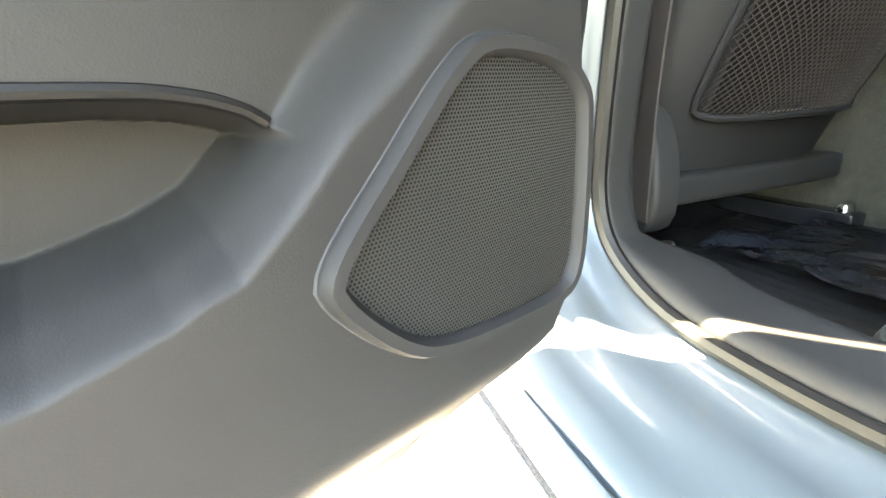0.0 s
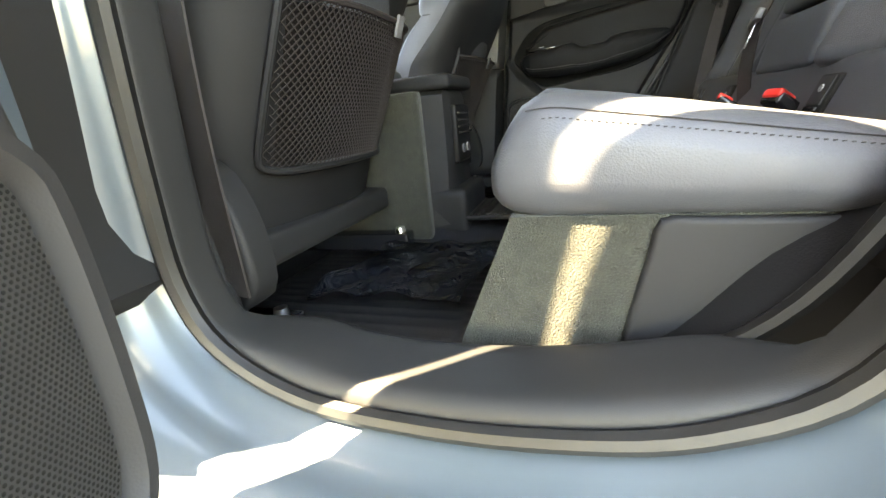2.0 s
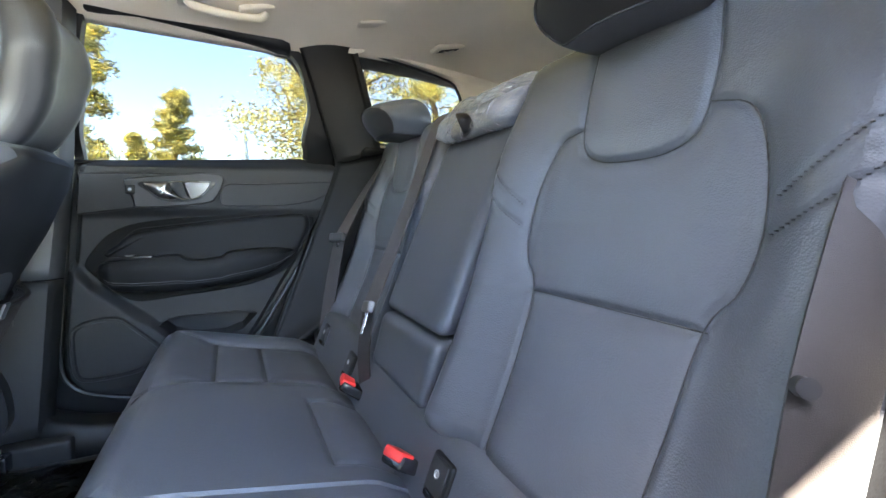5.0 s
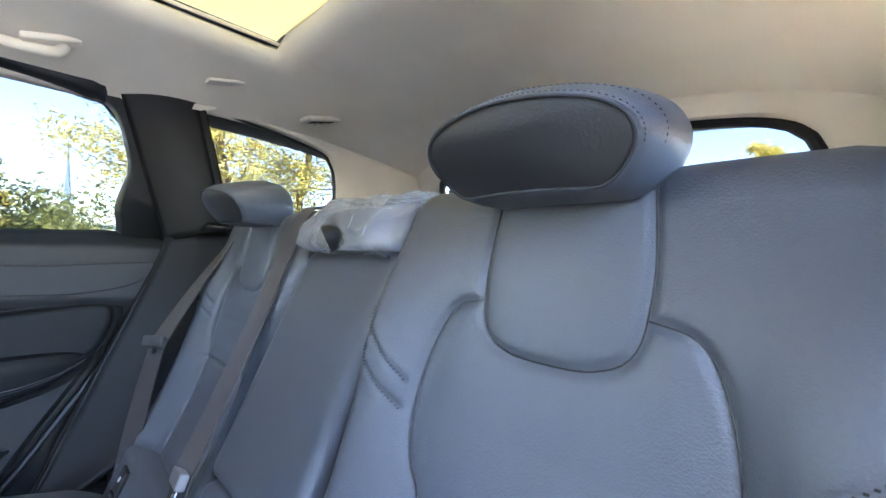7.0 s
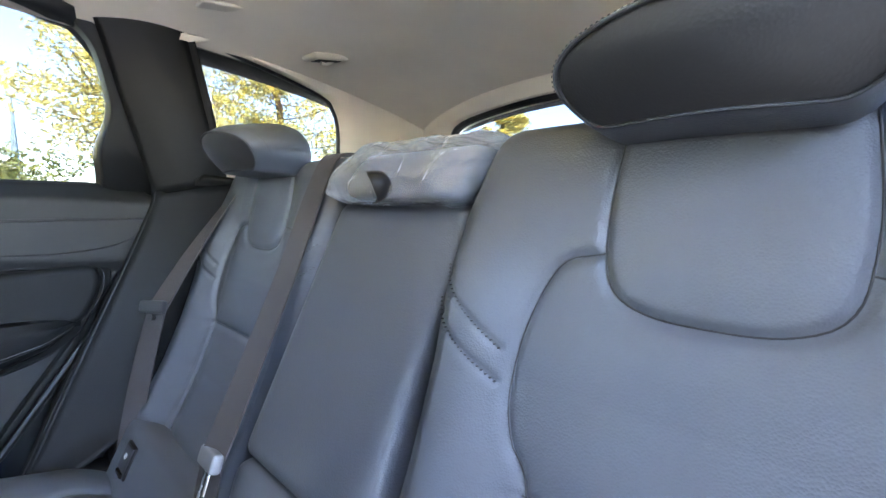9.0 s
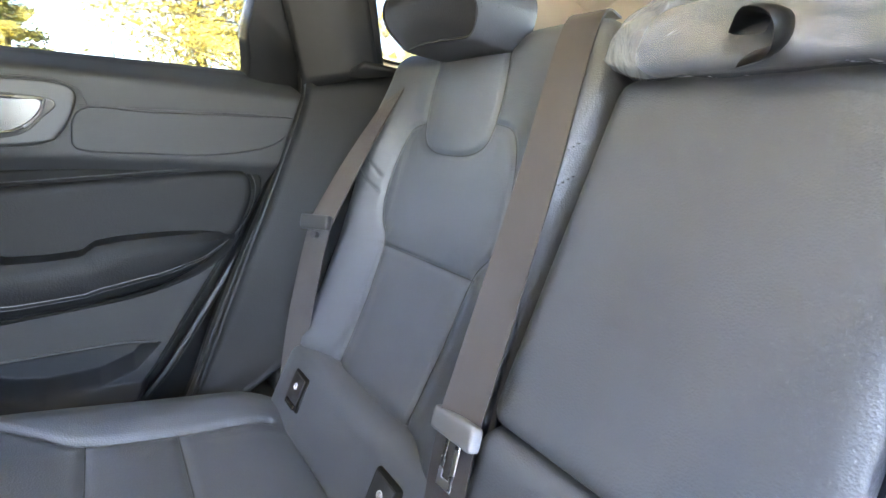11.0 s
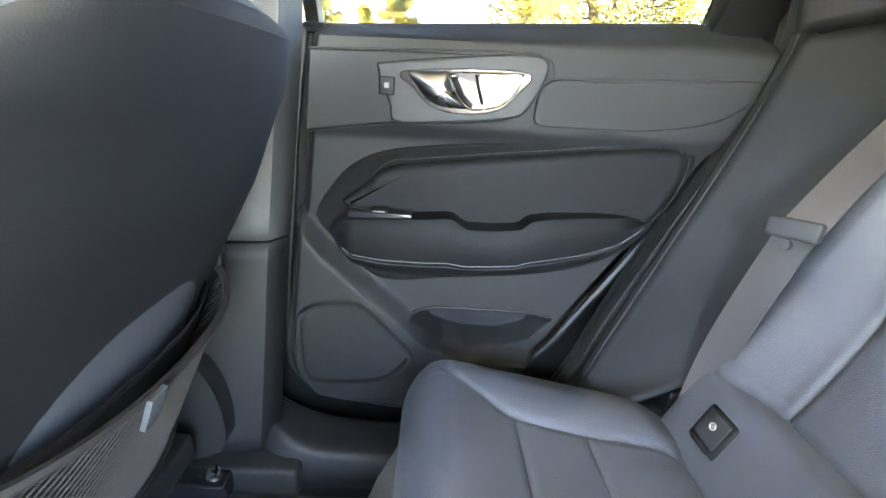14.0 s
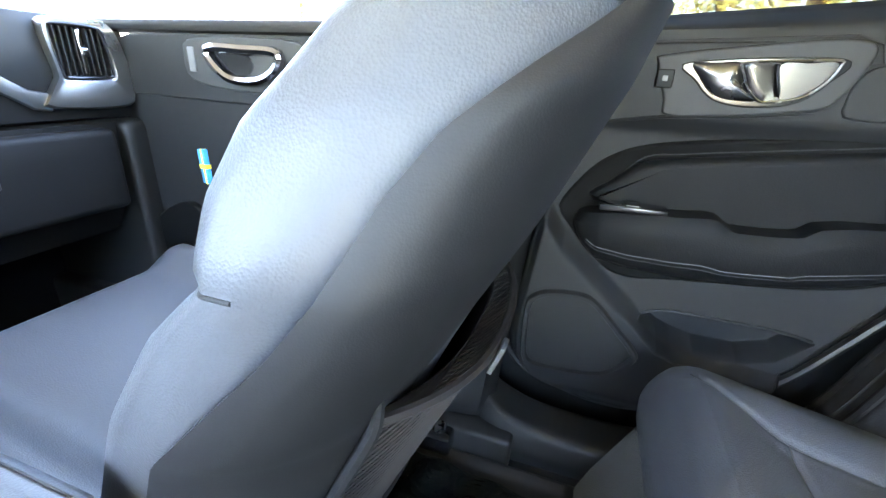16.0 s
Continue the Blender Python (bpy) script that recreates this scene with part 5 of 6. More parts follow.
def front_seat(xc, label):
    s = thing("front_seat", (xc, 0.2, 0.36), label, "car seat", group="front seats")

    def half(z):
        return np.interp(z, [0.44, 0.52, 0.65, 0.80, 0.92, 1.00, 1.05, 1.09], [0.215, 0.222, 0.240, 0.243, 0.225, 0.190, 0.160, 0.130])

    def rest(v):
        u, w, h = v[:, 0], v[:, 1], v[:, 2]
        z = 0.77 + h
        hw = half(z)
        t = u / 0.25
        bol = smooth(np.abs(t), 0.45, 0.92) * np.interp(z, [0.46, 0.60, 0.70, 0.80, 0.86, 0.895, 0.905, 0.915, 0.95, 0.99, 1.03, 1.09], [0.01, 0.065, 0.060, 0.052, 0.042, 0.022, 0.012, 0.024, 0.045, 0.048, 0.034, 0.01])
        f = np.clip((w + 0.07) / 0.14, 0, 1)
        rear_in = (1 - f) * 0.105 * np.abs(t) ** 3
        y = np.interp(z, SZ, SY) + 0.075 + w * 1.05 + f * bol + rear_in
        lines = [[(q * 0.62, 0.50), (q * 0.62, 0.72), (q * 0.66, 0.92), (q * 0.60, 1.04)] for q in (-1, 1)]
        d = near_line(np.stack([t, z], 1), lines)
        y = y - f * 0.006 * np.exp(-(d / 0.02) ** 2)
        return np.stack([xc + t * hw, y, z], 1)
    part("backrest", pillow((0.50, 0.14, 0.64), 0.045, (50, 10, 60), rest), LEATHER, s)
    for q in (-1, 1):
        pts = rest(np.array([(q * 0.25, w, 0.905 - 0.77) for w in np.linspace(-0.02, 0.03, 10)] + [(q * (0.25 - 0.045 + 0.045 * math.cos(g)), 0.025 + 0.045 * math.sin(g), 0.905 - 0.77) for g in np.linspace(0.15, 1.5, 10)]))
        part("side_piping", tube(pts, 0.0016, 6), SHELL, s)

    # hard shell on the back, rounded forward to a ridge on both sides, with a shallow field for the net
    def ridge(z):
        return float(np.interp(z, [0.48, 0.60, 0.787, 0.88, 0.918, 0.966, 0.997, 1.023, 1.045, 1.06], [0.115, 0.135, 0.134, 0.092, 0.082, 0.080, 0.072, 0.054, 0.036, 0.025]))
    rings = []
    for z in np.concatenate([np.linspace(0.485, 0.95, 60), np.linspace(0.955, 1.06, 22)]):
        hw, r, y0 = (float(half(z)) + 0.006) * (1 - 0.25 * float(smooth(z, 1.01, 1.065))), ridge(z), float(np.interp(z, SZ, SY)) - 0.002
        line = []
        for t in np.linspace(-1, 1, 61):
            p = abs(t) * math.pi / 2
            u = hw * math.sin(p) ** 0.75
            field = float(smooth(u, 0.180, 0.145) * smooth(z, 0.560, 0.600) * (1 - smooth(z, 0.78, 0.93)))
            line.append((math.copysign(u, t), y0 + r * (1 - math.cos(p) ** 0.9) + 0.006 * field))
        inner = [(u * 0.965, y + 0.014 * (1 - abs(u) / hw) + 0.001) for u, y in line]
        rings.append([(xc + u, y, z) for u, y in line] + [(xc + u, y, z) for u, y in inner[::-1]])
    for lift, shrink, fwd in ((0.008, 0.96, 0.004), (0.015, 0.88, 0.011), (0.020, 0.74, 0.022), (0.022, 0.50, 0.036)):
        rings.append([(xc + (x - xc) * shrink, y + fwd, z + lift) for x, y, z in rings[81]])
    part("back_shell", loft(rings), SHELL, s, "dark smooth seat-back shell with a rounded side edge")

    def back(u, z, off=0.0):
        return (xc + u, float(np.interp(z, SZ, SY)) - off + 0.105 * abs(u / float(half(z))) ** 3, z)
    rail = spline([(-0.175, 0.86), (-0.180, 0.74), (-0.182, 0.62), (-0.165, 0.592), (-0.10, 0.586), (0.10, 0.586), (0.165, 0.592), (0.182, 0.62), (0.180, 0.74), (0.175, 0.86)], 90)
    part("net_frame", tube([back(u, z, 0.024 - 0.018 * float(smooth(z, 0.78, 0.86))) for u, z in rail], np.interp(np.arange(90), [0, 8, 81, 89], [0.002, 0.0056, 0.0056, 0.002]), 8), SHELL, s, "smooth dark plastic pocket frame")
    cords = []
    for k in range(-46, 47):
        for sg in (1, -1):
            p = []
            for z in np.linspace(0.590, 0.800, 18):
                u = k * 0.0085 + sg * (z - 0.695) * 0.80
                if abs(u) < 0.176:
                    sag = 0.020 * (1 - (u / 0.18) ** 2) * (0.35 + (z - 0.59) * 3.2)
                    p.append(back(u, z - 0.010 * (1 - (u / 0.18) ** 2) * (z > 0.79), 0.018 + sag + 0.001 * sg))
            if len(p) > 2:
                cords.append(tube(p, 0.00095, 4))
    nt = part("net_pocket", merge(*cords), NET, s, "stretchy black-brown net pocket")
    nt["kind"] = "stuff"
    # added sheet, coloured dark for the shade between net and shell
    part("net_shade_sheet", sheet(lambda u, z: back(u, z, 0.004 + 0.55 * 0.020 * (1 - (u / 0.18) ** 2) * (0.35 + (z - 0.59) * 3.2)), np.linspace(-0.172, 0.172, 30), np.linspace(0.592, 0.792, 16)), NET_SHADE, s, "dark brown sheet standing in for the shade behind the net", thick=0.0015)
    hem = [back(u, 0.800 - 0.010 * (1 - (u / 0.18) ** 2), 0.020 + 0.020 * (1 - (u / 0.18) ** 2) * 1.02) for u in np.linspace(-0.178, 0.178, 30)]
    part("net_hem", tube(hem, 0.0045, 6), NET, s, "elastic hem of the net")
    tag_u = 0.035 if xc < 0 else -0.05
    part("fabric_tag", box((-0.010, -0.0025, -0.026), (0.010, 0.0025, 0.006), 0.001, m=Matrix.Translation(back(tag_u, 0.792, 0.046)) @ pose(0, 0, 0, 20)), PLASTIC_GREY if xc < 0 else TRIM_GREY, s, "small fabric tag")
    # head restraint, joined to the backrest by a slim neck
    def head(v):
        u, w, h = v[:, 0], v[:, 1], v[:, 2]
        z = 1.21 + h
        y = -0.205 + w - 0.10 * (h + 0.13) + 0.05 * (h / 0.13) ** 2 - 0.25 * np.maximum(h, 0)
        wide = np.interp(h, [-0.14, -0.06, 0.04, 0.14], [0.66, 0.78, 1.0, 0.92])
        return np.stack([xc + u * wide, y - 0.10 * (np.abs(u) / 0.13) ** 2 * 0.2, z], 1)
    part("headrest", pillow((0.25, 0.085, 0.30), 0.038, (22, 8, 26), head), LEATHER_MID, s, "tall leather head restraint")
    for q in (-1, 1):
        part("headrest_post", tube([(xc + q * 0.06, -0.17, 1.02), (xc + q * 0.06, -0.19, 1.12)], 0.008, 8), STEEL, s)

    # cushion
    def seat(v):
        u, w, h = v[:, 0], v[:, 1], v[:, 2]
        y = 0.34 + w
        f = np.clip((h + 0.07) / 0.14, 0, 1)
        z = 0.545 + h + 0.16 * (w) * 0.9 + f * 0.035 * smooth(np.abs(u), 0.14, 0.23) - 0.03 * smooth(w, 0.2, 0.27)
        return np.stack([xc + u, y, z], 1)
    part("seat_cushion", pillow((0.50, 0.54, 0.14), 0.045, (30, 30, 8), seat), LEATHER, s)
    part("lower_cover", box((xc - 0.20, -0.025, 0.455), (xc + 0.20, 0.03, 0.505), 0.012), TRIM, s, "dark lower cover of the seat back")
    for q in (-1, 1):
        rails = part("slide_rail", box((xc + q * 0.215 - 0.022, -0.06, 0.350), (xc + q * 0.215 + 0.022, 0.50, 0.392), 0.006), GLOSS, s, "black seat slide rail")
        part("bolt", tube([(xc + q * 0.215, -0.035, 0.388), (xc + q * 0.215, -0.035, 0.404)], [0.013, 0.010], 12), STEEL, rails)
        if q * xc < 0:
            continue
        part("side_shield", plate(spline([(-0.045, 0.435), (-0.057, 0.47), (-0.053, 0.53), (-0.037, 0.580), (-0.012, 0.612), (0.04, 0.62), (0.12, 0.56), (0.50, 0.52), (0.52, 0.43), (0.05, 0.41), (-0.005, 0.415)], 60, True), xc + q * 0.272, xc + q * 0.228, 0.010), TRIM, s, "dark plastic side shield")
        part("shield_inset", plate(spline([(-0.029, 0.452), (-0.033, 0.50), (-0.019, 0.565), (0.003, 0.592), (0.050, 0.585), (0.11, 0.53), (0.12, 0.46), (0.05, 0.440)], 50, True), xc + q * 0.2745, xc + q * 0.262, 0.004), TRIM_GREY, s, "paler inset of the side shield")
    return s


front_seat(-0.385, "charcoal leather driver seat with net pocket on its back")
front_seat(0.385, "charcoal leather passenger seat with net pocket on its back")

# ---------------------------------------------------------------- centre console
con = thing("centre_console", (0, 0.1, 0.42), "dark centre console with rear vents and armrest lid", "console")


def con_ring(y, w, zt, zb, wb):
    return [(-w, y, zt - 0.012), (-w + 0.012, y, zt), (w - 0.012, y, zt), (w, y, zt - 0.012), (w + 0.004, y, (zt + zb) / 2), (wb, y, zb), (-wb, y, zb), (-w - 0.004, y, (zt + zb) / 2)]


part("body", loft([con_ring(-0.150, 0.066, 0.690, 0.40, 0.085), con_ring(-0.140, 0.082, 0.700, 0.39, 0.105), con_ring(0.0, 0.098, 0.705, 0.38, 0.13), con_ring(0.4, 0.10, 0.70, 0.38, 0.14), con_ring(0.95, 0.12, 0.72, 0.38, 0.15)]), TRIM, con)
lid = part("armrest_lid", box((-0.100, -0.165, 0.700), (0.100, 0.05, 0.732), 0.012, (6, 10, 1)), TRIM, con, "grained armrest lid with a finger recess")
# slab just above the lid; its near-black replaces the shade in a tray
part("recess", box((-0.060, -0.125, 0.7300), (0.060, -0.02, 0.7335), 0.001), HOLE, lid, "near-black slab standing in for the shaded tray recess")
part("recess_rim", tube(spline([(-0.062, -0.120, 0.733), (-0.055, -0.127, 0.733), (0.055, -0.127, 0.733), (0.062, -0.120, 0.733), (0.062, -0.025, 0.733), (0.055, -0.018, 0.733), (-0.055, -0.018, 0.733), (-0.062, -0.025, 0.733)], 60, True), 0.0028, 6, loop=True), TRIM, lid)
part("armrest_pad", pillow((0.25, 0.34, 0.062), 0.022, (10, 12, 3), lambda v: v + np.array([0, 0.20, 0.742])), LEATHER, con, "slate leather armrest pad with stitched edge")
for q in (-1, 1):
    part("pad_seam", tube([(q * 0.113, y, 0.7715) for y in np.linspace(0.05, 0.35, 12)], 0.0009, 5), THREAD, con)
part("lower_step", box((-0.105, -0.185, 0.36), (0.105, -0.06, 0.475), 0.02, (4, 4, 4)), TRIM, con)
part("side_carpet", box((-0.136, -0.10, 0.36), (-0.104, 0.45, 0.700), 0.01, (2, 6, 6)), CARPET, con, "grey carpet along the console side")
vent = part("rear_panel", box((-0.058, -0.163, 0.53), (0.058, -0.145, 0.665), 0.006), TRIM_DARK, con, "black rear panel with vents and sockets")
for z in (0.63, 0.645, 0.615, 0.60):
    part("slat", box((-0.048, -0.167, z - 0.0025), (0.048, -0.160, z + 0.0025), 0.001), PLASTIC, vent)
for x in (-0.02, 0.02):
    part("socket", tube([(x, -0.160, 0.563), (x, -0.1665, 0.563)], 0.011, 14), PLASTIC_GREY, vent)
part("tunnel_tray", box((-0.10, -0.36, 0.398), (0.10, -0.16, 0.410), 0.004), MATRUB, con, "ribbed rubber tray behind the console")
for k in range(9):
    part("rib", box((-0.092, -0.352 + k * 0.020, 0.409), (0.092, -0.344 + k * 0.020, 0.4135), 0.001), MATRUB, con)

# ---------------------------------------------------------------- front doors, dashboard, windscreen pillars
for side, word in ((1, 3), (-1, 4)):
    fd = thing("door_%d" % word, (side * 0.75, 0.4, 0.45), "closed front door with dark trim and chrome handle", "car door", kind="structure")
    fl = side < 0
    mm = MIRROR if fl else None
    part("door_skin", plate(spline([(-0.03, 1.07), (-0.02, 0.60), (0.02, 0.48), (0.70, 0.46), (0.86, 0.62), (0.93, 0.90), (0.96, 1.02), (0.70, 1.055), (0.30, 1.065)], 90, True), 0.725, 0.90, 0.02), TRIM, fd, "dark grained front door trim", mm, fl)
    part("upper_panel", plate([(0.0, 1.070), (0.40, 1.075), (0.72, 1.072), (0.86, 1.04), (0.84, 0.955), (0.40, 0.948), (0.0, 0.95)], 0.717, 0.74, 0.004), TRIM, fd, "", mm, fl)
    bz = part("handle_bezel", plate(spline([(0.30, 1.062), (0.54, 1.066), (0.575, 1.04), (0.55, 0.985), (0.36, 0.972), (0.30, 1.00)], 40, True), 0.711, 0.73, 0.004), PLASTIC, fd, "grey plastic handle surround", mm, fl)
    part("handle", tube([(0.706, y, z) for y, z in spline([(0.505, 1.047), (0.42, 1.048), (0.345, 1.043), (0.352, 1.015), (0.39, 0.995), (0.45, 0.994), (0.485, 1.012)], 40, True)], 0.010, 8, loop=True), CHROME, bz, "polished chrome pull handle", mm, fl)
    part("armrest", box((0.655, 0.06, 0.74), (0.74, 0.40, 0.85), 0.03, (2, 8, 4)), LEATHER, fd, "padded dark armrest", mm, fl)
    part("lock_panel", box((0.7085, 0.545, 1.005), (0.716, 0.562, 1.050), 0.002), PLASTIC_GREY, bz, "", mm, fl)
    part("handle_cup", plate(spline([(0.495, 1.040), (0.43, 1.042), (0.405, 1.025), (0.42, 1.004), (0.46, 1.004)], 30, True), 0.7095, 0.72, 0.001), GLOSS, bz, "", mm, fl)
    so = spline([(0.60, 0.70), (0.66, 0.72), (0.76, 0.66), (0.80, 0.56), (0.74, 0.50), (0.64, 0.52), (0.59, 0.60)], 50, True)
    part("speaker", plate(so, 0.712, 0.74, 0.006), TRIM_DARK, fd, "round loudspeaker cover", mm, fl)
    part("window_sill", box((0.715, -0.05, 1.076), (0.80, 0.98, 1.100), 0.015, (1, 10, 1)), TRIM, fd, "", mm, fl)
    pil = thing("pillar_front_" + ("right" if side > 0 else "left"), (side * 0.7, 0.9, 1.0), "blond roof pillar beside the windscreen", "pillar", kind="structure")
    part("cover", tube(spline([(side * 0.76, 1.42, 1.02), (side * 0.72, 1.20, 1.20), (side * 0.67, 1.03, 1.34), (side * 0.64, 0.90, 1.44)], 20), 0.042, 10), TRIM_LIGHT, pil)
    bp = thing("pillar_middle_" + ("right" if side > 0 else "left"), (side * 0.7, -0.08, 0.45), "dark middle pillar with the front seat belt", "pillar", kind="structure")

    def bf(u, v, s=side):
        z = 0.40 + 1.10 * v
        y0, y1 = np.interp(z, [0.4, 0.55, 0.78, 0.95, 1.1, 1.5], [-0.105, -0.118, -0.136, -0.156, -0.172, -0.21] if s > 0 else [-0.015, -0.018, -0.030, -0.070, -0.108, -0.20]), np.interp(z, [0.4, 0.78, 1.1, 1.5], [0.10, 0.06, 0.01, -0.05])
        x = np.interp(z, [0.4, 0.78, 1.1, 1.5], [0.665, 0.690, 0.690, 0.635])
        return (s * (x - 0.014 * math.sin(u * math.pi) + (0.03 if u in (0, 1) else 0)), y0 + (y1 - y0) * u, z)
    part("upper_cover", sheet(bf, np.linspace(0, 1, 12), np.linspace(0.36, 1, 24)), TRIM_GREY, bp, "grey upper pillar cover", thick=0.012)
    part("lower_cover", sheet(bf, np.linspace(0, 1, 12), np.linspace(0, 0.355, 14)), TRIM, bp, "dark lower pillar cover", thick=0.012)
    part("belt_guide", box((side * 0.652 - 0.02, -0.13, 1.36), (side * 0.652 + 0.02, -0.09, 1.42), 0.008), PLASTIC, bp, "black belt guide")
    part("belt", strap([(side * 0.640, -0.10, 1.385), (side * 0.655, -0.075, 1.10), (side * 0.665, -0.04, 0.70), (side * 0.66, -0.03, 0.45)], 0.046, [(0.2, 1, 0.1)], WEB), WEB_BROWN, bp, "dark belt webbing")

dsh = thing("dashboard", (0, 1.05, 0.6), "dark dashboard with satin metal strip and air vent", "dashboard")


def dash_ring(x):
    """Section of the dashboard; its face stands at y 0.74 and curves away towards the doors."""
    d = 0.02 * (x / 0.7) ** 2
    return [(x, 0.82 + d, 0.64), (x, 0.765 + d, 0.73), (x, 0.750 + d, 0.86), (x, 0.752 + d, 0.894), (x, 0.768 + d, 0.900), (x, 0.752 + d, 0.906), (x, 0.745 + d, 0.955), (x, 0.742 + d, 1.00), (x, 0.745 + d, 1.070), (x, 0.765 + d, 1.092), (x, 0.90, 1.105), (x, 1.50, 1.06), (x, 1.50, 0.64)]


part("body", loft([dash_ring(x) for x in np.linspace(-0.735, 0.735, 24)]), TRIM, dsh)
part("glove_box", box((0.20, 0.738, 0.715), (0.66, 0.80, 0.885), 0.015, (8, 1, 4)), TRIM, dsh, "dark glove box lid")
part("glove_box_latch", box((0.36, 0.731, 0.80), (0.44, 0.742, 0.822), 0.004), TRIM_GREY, dsh, "grey glove box latch")
# satin strip that runs along the face and drops under the vents
sx_ = np.linspace(-0.56, 0.56, 40)
part("metal_strip", loft([[(x, 0.742 + 0.02 * (x / 0.7) ** 2 - 0.006 * k, z + 0.985 - 0.045 * float(smooth(abs(x), 0.46, 0.55))) for k, z in ((0, -0.017), (1, -0.014), (1.3, 0.0), (1, 0.014), (0, 0.017))] for x in sx_]), ALU, dsh, "satin metal trim strip")
for s in (-1, 1):
    fo = spline([(0.555, 0.930), (0.560, 0.960), (0.580, 0.985), (0.574, 1.070), (0.600, 1.088), (0.690, 1.086), (0.718, 1.020), (0.722, 0.960), (0.700, 0.928)], 60, True)
    fi = spline([(0.588, 0.996), (0.582, 1.060), (0.592, 1.076), (0.664, 1.076), (0.676, 1.062), (0.684, 0.998), (0.674, 0.986), (0.600, 0.984)], 60, True)
    fo_, fi_ = by_angle(fo, fi.mean(0), 60), by_angle(fi, fi.mean(0), 60)
    vf = part("vent_frame", loft([[(s * x, y, z) for x, z in o_] for y, o_ in ((0.765, fo_), (0.746, fo_), (0.740, fo_ * 0.93 + fi_ * 0.07), (0.741, fi_ * 0.85 + fo_ * 0.15), (0.748, fi_), (0.765, fi_))], cap=False), ALU, dsh, "satin metal vent frame")
    part("vent_mouth", box((s * 0.634 - 0.050, 0.758, 0.984), (s * 0.634 + 0.050, 0.775, 1.078), 0.004), GLOSS, vf)
    part("vent_rim", tube([(s * x, 0.743, z) for x, z in fi_], 0.0028, 6, loop=True), GLOSS, vf)
    for k in range(8):
        part("slat", box((s * 0.634 - 0.040 + 0.0112 * k, 0.748, 0.988), (s * 0.634 - 0.0375 + 0.0112 * k, 0.764, 1.073), 0.0008), PLASTIC, vf)
    part("vent_knob", box((s * 0.634 - 0.004, 0.742, 0.992), (s * 0.634 + 0.004, 0.752, 1.070), 0.002), CHROME, vf)
    part("knob_jewel", pillow((0.016, 0.010, 0.016), 0.004, (2, 2, 2), lambda v, s=s: v + np.array([s * 0.634, 0.738, 1.030])), CHROME, vf, "bright square knob")
# unseen windscreen set forward to meet the lengthened roof
ws = thing("window_1", (0, 1.2, 1.05), "windscreen glass", "window", kind="structure")
part("pane", loft([[(x, 1.56, 1.04), (x, 0.98, 1.43), (x, 0.99, 1.435), (x, 1.57, 1.045)] for x in np.linspace(-0.68, 0.68, 4)]), GLASS, ws)
tag = thing("flag_tag", (0.66, 0.50, 0.79), "small blue and yellow cloth flag tag at the seat side", "tag")
tm = Matrix.Translation((0.655, 0.505, 0.83)) @ pose(0, 0, 0, 0, 8, 60)
part("cloth", box((-0.026, -0.004, -0.034), (0.026, 0.004, 0.034), 0.002, m=tm), BLUE, tag)
part("cross", merge(box((-0.0265, -0.0050, -0.0045), (0.0265, 0.0050, 0.0045), 0.001, m=tm), box((-0.012, -0.0052, -0.0345), (-0.003, 0.0052, 0.0345), 0.001, m=tm)), YELLOW, tag)

# ---------------------------------------------------------------- trees, spire and bushes outside
def leaf_cloud(rng, centres, per, spread, size):
    v, f = [], []
    for c, r in centres:
        for _ in range(per):
            d = Vector((rng.gauss(0, 1), rng.gauss(0, 1), rng.gauss(0, 0.7))) * r * spread
            p = Vector(c) + d
            a = Vector((rng.uniform(-1, 1), rng.uniform(-1, 1), rng.uniform(-0.6, 0.8))).normalized()
            b = a.orthogonal().normalized()
            b.rotate(Euler((rng.uniform(0, 6), rng.uniform(0, 6), 0)))
            s, w = size * rng.uniform(0.6, 1.4), size * rng.uniform(0.16, 0.34)
            k = len(v)
            v += [p - a * s * 0.5, p + b * w, p + a * s * 0.5, p - b * w]
            f.append((k, k + 1, k + 2, k + 3))
    return from_arrays(v, f)


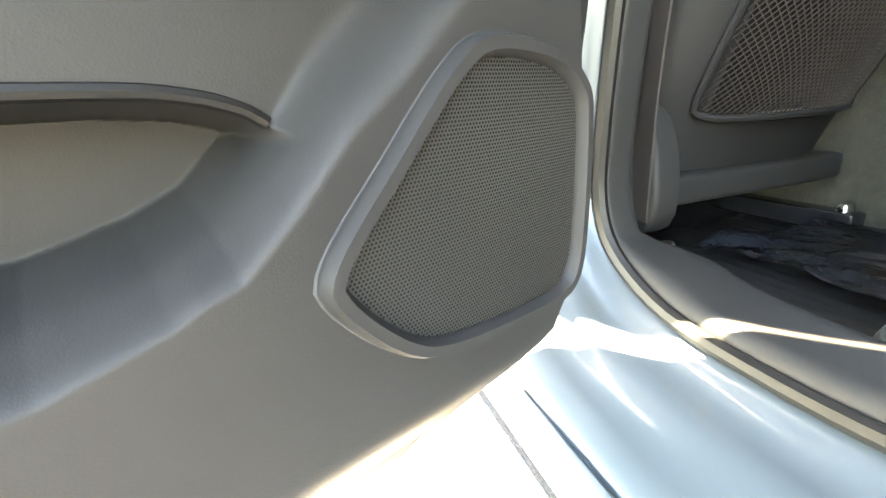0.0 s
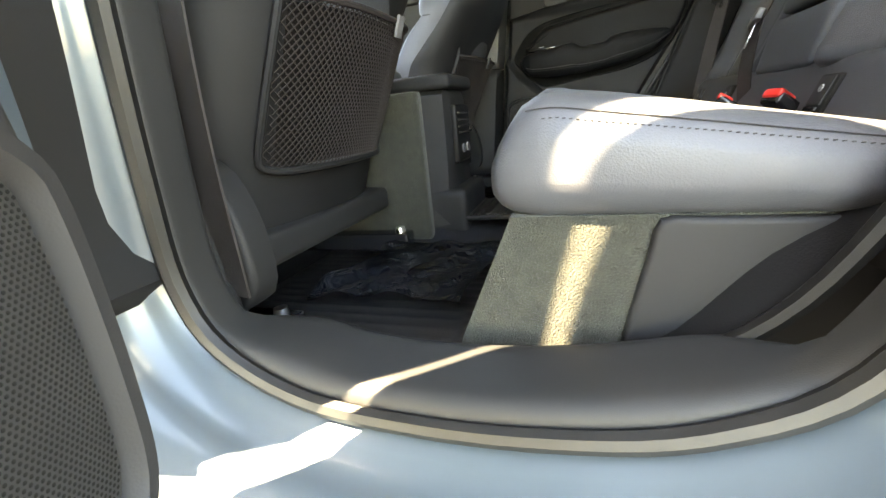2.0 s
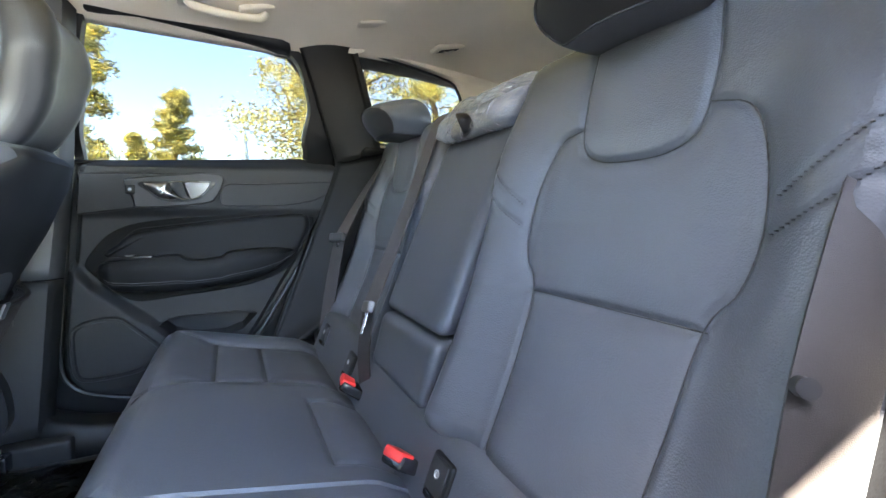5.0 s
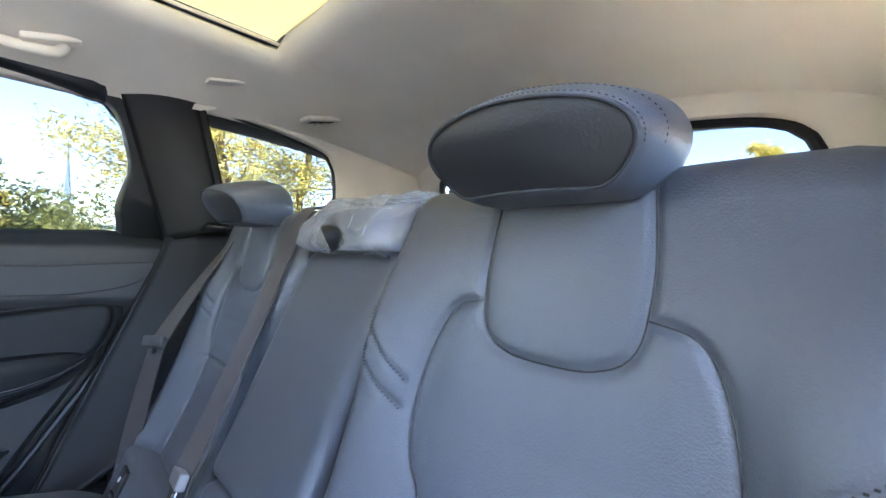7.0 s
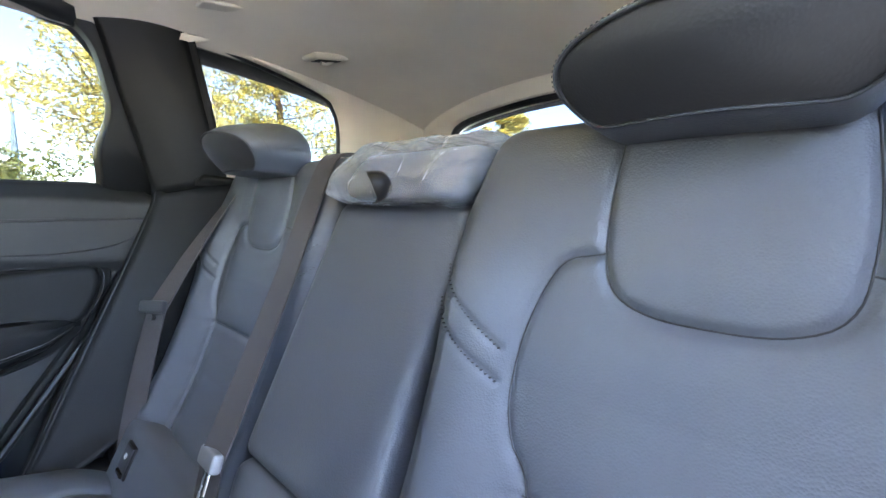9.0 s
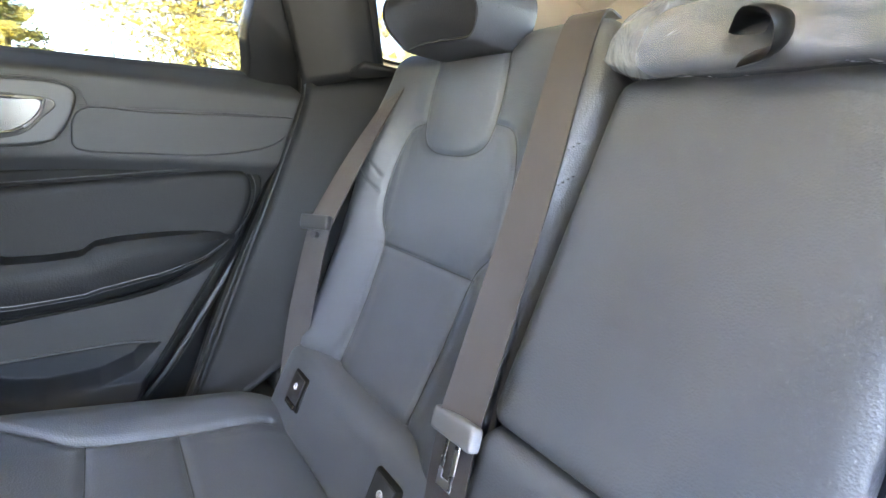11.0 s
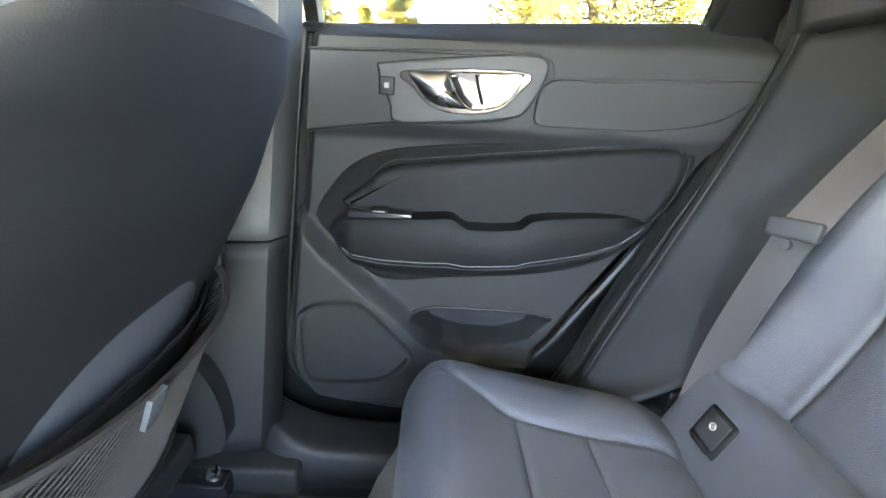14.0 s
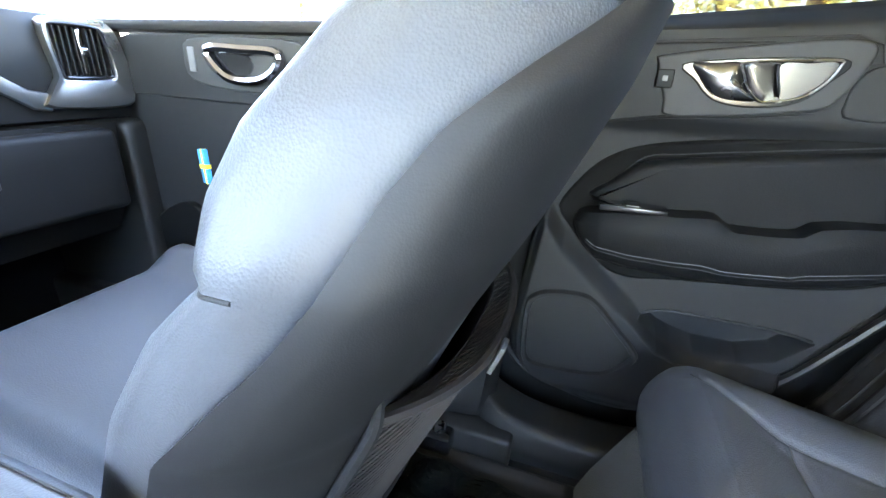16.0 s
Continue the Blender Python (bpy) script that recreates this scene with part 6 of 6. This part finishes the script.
def tree(x, y, h, seed, crown=0.30, first=0.30, width=0.28, label="tall pine with yellowish needles beside the car park", mat_=None, size=0.30, per=26):
    rng = random.Random(seed)
    t = thing("pine_tree", (x, y, 0), label, "tree", group="trees")
    path = [(x + rng.uniform(-0.05, 0.05) * h * 0.2 * k, y + rng.uniform(-0.05, 0.05) * h * 0.2 * k, h * k / 6) for k in range(7)]
    part("trunk", tube(spline(path, 16), np.linspace(0.022 * h, 0.004 * h, 16), 9), BARK, t, "brown pine trunk")
    limbs, centres = [], []
    n = int(26 + h)
    for i in range(n):
        k = first + (0.98 - first) * (i / n)
        z = h * k
        a = i * 2.4 + rng.uniform(-0.5, 0.5)
        ln = h * width * (1.05 - ((k - first) / (1 - first)) ** 1.3) * rng.uniform(0.65, 1.15) + 0.2
        base_ = Vector(np.array([np.interp(z, [p[2] for p in path], [p[j] for p in path]) for j in range(3)]))
        tip = base_ + Vector((math.cos(a) * ln, math.sin(a) * ln, ln * rng.uniform(-0.05, 0.35)))
        midp = base_.lerp(tip, 0.5) + Vector((0, 0, -0.05 * ln))
        limbs.append(tube(spline([base_, midp, tip], 6), np.linspace(0.006 * h * (1.1 - k), 0.0012 * h, 6), 5))
        for q in (0.35, 0.55, 0.75, 0.92, 1.0):
            if rng.random() < 0.86:
                c = base_.lerp(tip, q) + Vector((rng.uniform(-1, 1), rng.uniform(-1, 1), rng.uniform(-0.4, 0.8))) * ln * 0.10
                centres.append((c, max(0.16 * ln, 0.22)))
    lm = part("limbs", merge(*limbs), BARK, t)
    lm["kind"] = "stuff"
    cr = part("crown", leaf_cloud(rng, centres, per, 0.95, size), mat_ or NEEDLE, t, "clumps of yellow-green needles", flat=True)
    cr["kind"] = "stuff"
    return t


def at(az, dist):
    return math.sin(radians(az)) * dist, math.cos(radians(az)) * dist


for az, dist, h, seed, wd, fs in ((77.0, 24, 11.5, 1, 0.15, 0.10), (85.2, 34, 9.6, 2, 0.17, 0.12), (101.5, 17, 9.0, 3, 0.26, 0.30), (109, 15, 9.5, 4, 0.30, 0.22), (118, 18, 10, 5, 0.30, 0.25),
                                  (71.5, 18, 9.5, 6, 0.26, 0.12), (65, 24, 10, 7, 0.26, 0.15), (81.6, 46, 8.0, 8, 0.14, 0.10), (173, 30, 9.0, 9, 0.24, 0.25), (164, 34, 9, 10, 0.22, 0.3),
                                  (192, 30, 8, 11, 0.22, 0.25), (55, 26, 10, 12, 0.26, 0.2), (130, 22, 10, 14, 0.28, 0.25), (147, 28, 9.5, 15, 0.26, 0.25)):
    tree(*at(az, dist), h, seed, first=fs, width=wd, size=0.0070 * dist + 0.05, per=84)
for az, dist, r, seed in ((91.3, 36, 2.6, 21), (80, 40, 2.0, 22), (94.6, 60, 2.2, 23), (88, 60, 2.0, 24), (45, 40, 3.0, 25), (60, 36, 2.4, 26)):
    rng = random.Random(seed)
    x, y = at(az, dist)
    t = thing("bush", (x, y, 0), "rounded leafy bush at the edge of the car park", "bush", group="bushes")
    cs = [((x + rng.gauss(0, 0.5) * r, y + rng.gauss(0, 0.5) * r, abs(rng.gauss(0.45, 0.35)) * r * 1.3 + 0.3), r * 0.28) for _ in range(60)]
    part("stem", tube([(x, y, 0), (x, y, r * 0.9)], [0.08, 0.03], 6), BARK, t)
    q = part("foliage", leaf_cloud(rng, cs, 60, 0.9, 0.40), BUSHLEAF, t, flat=True)
    q["kind"] = "stuff"
x, y = at(92.1, 90)
sp = thing("church_spire", (x, y, 0), "slender pale green church spire behind the bushes", "spire")
part("spire", tube([(x, y, 7.4), (x, y, 18.0)], [1.05, 0.06], 8), SPIREMAT, sp)
part("tower", tube([(x, y, 0), (x, y, 7.4)], [1.25, 1.25], 8), ROOFWHITE, sp)
part("collar", tube([(x, y, 7.2), (x, y, 7.7)], [1.4, 1.3], 8), ROOFWHITE, sp)
x, y = at(94.2, 70)
bl = thing("low_building", (x, y, 0), "low pale building in the distance", "building")
part("wall", box((x - 3, y - 6, 0), (x + 3, y + 6, 3.4), 0.05), ROOFWHITE, bl)
part("roof", box((x - 3.4, y - 6.4, 3.4), (x + 3.4, y + 6.4, 3.7), 0.05), SPIREMAT, bl)
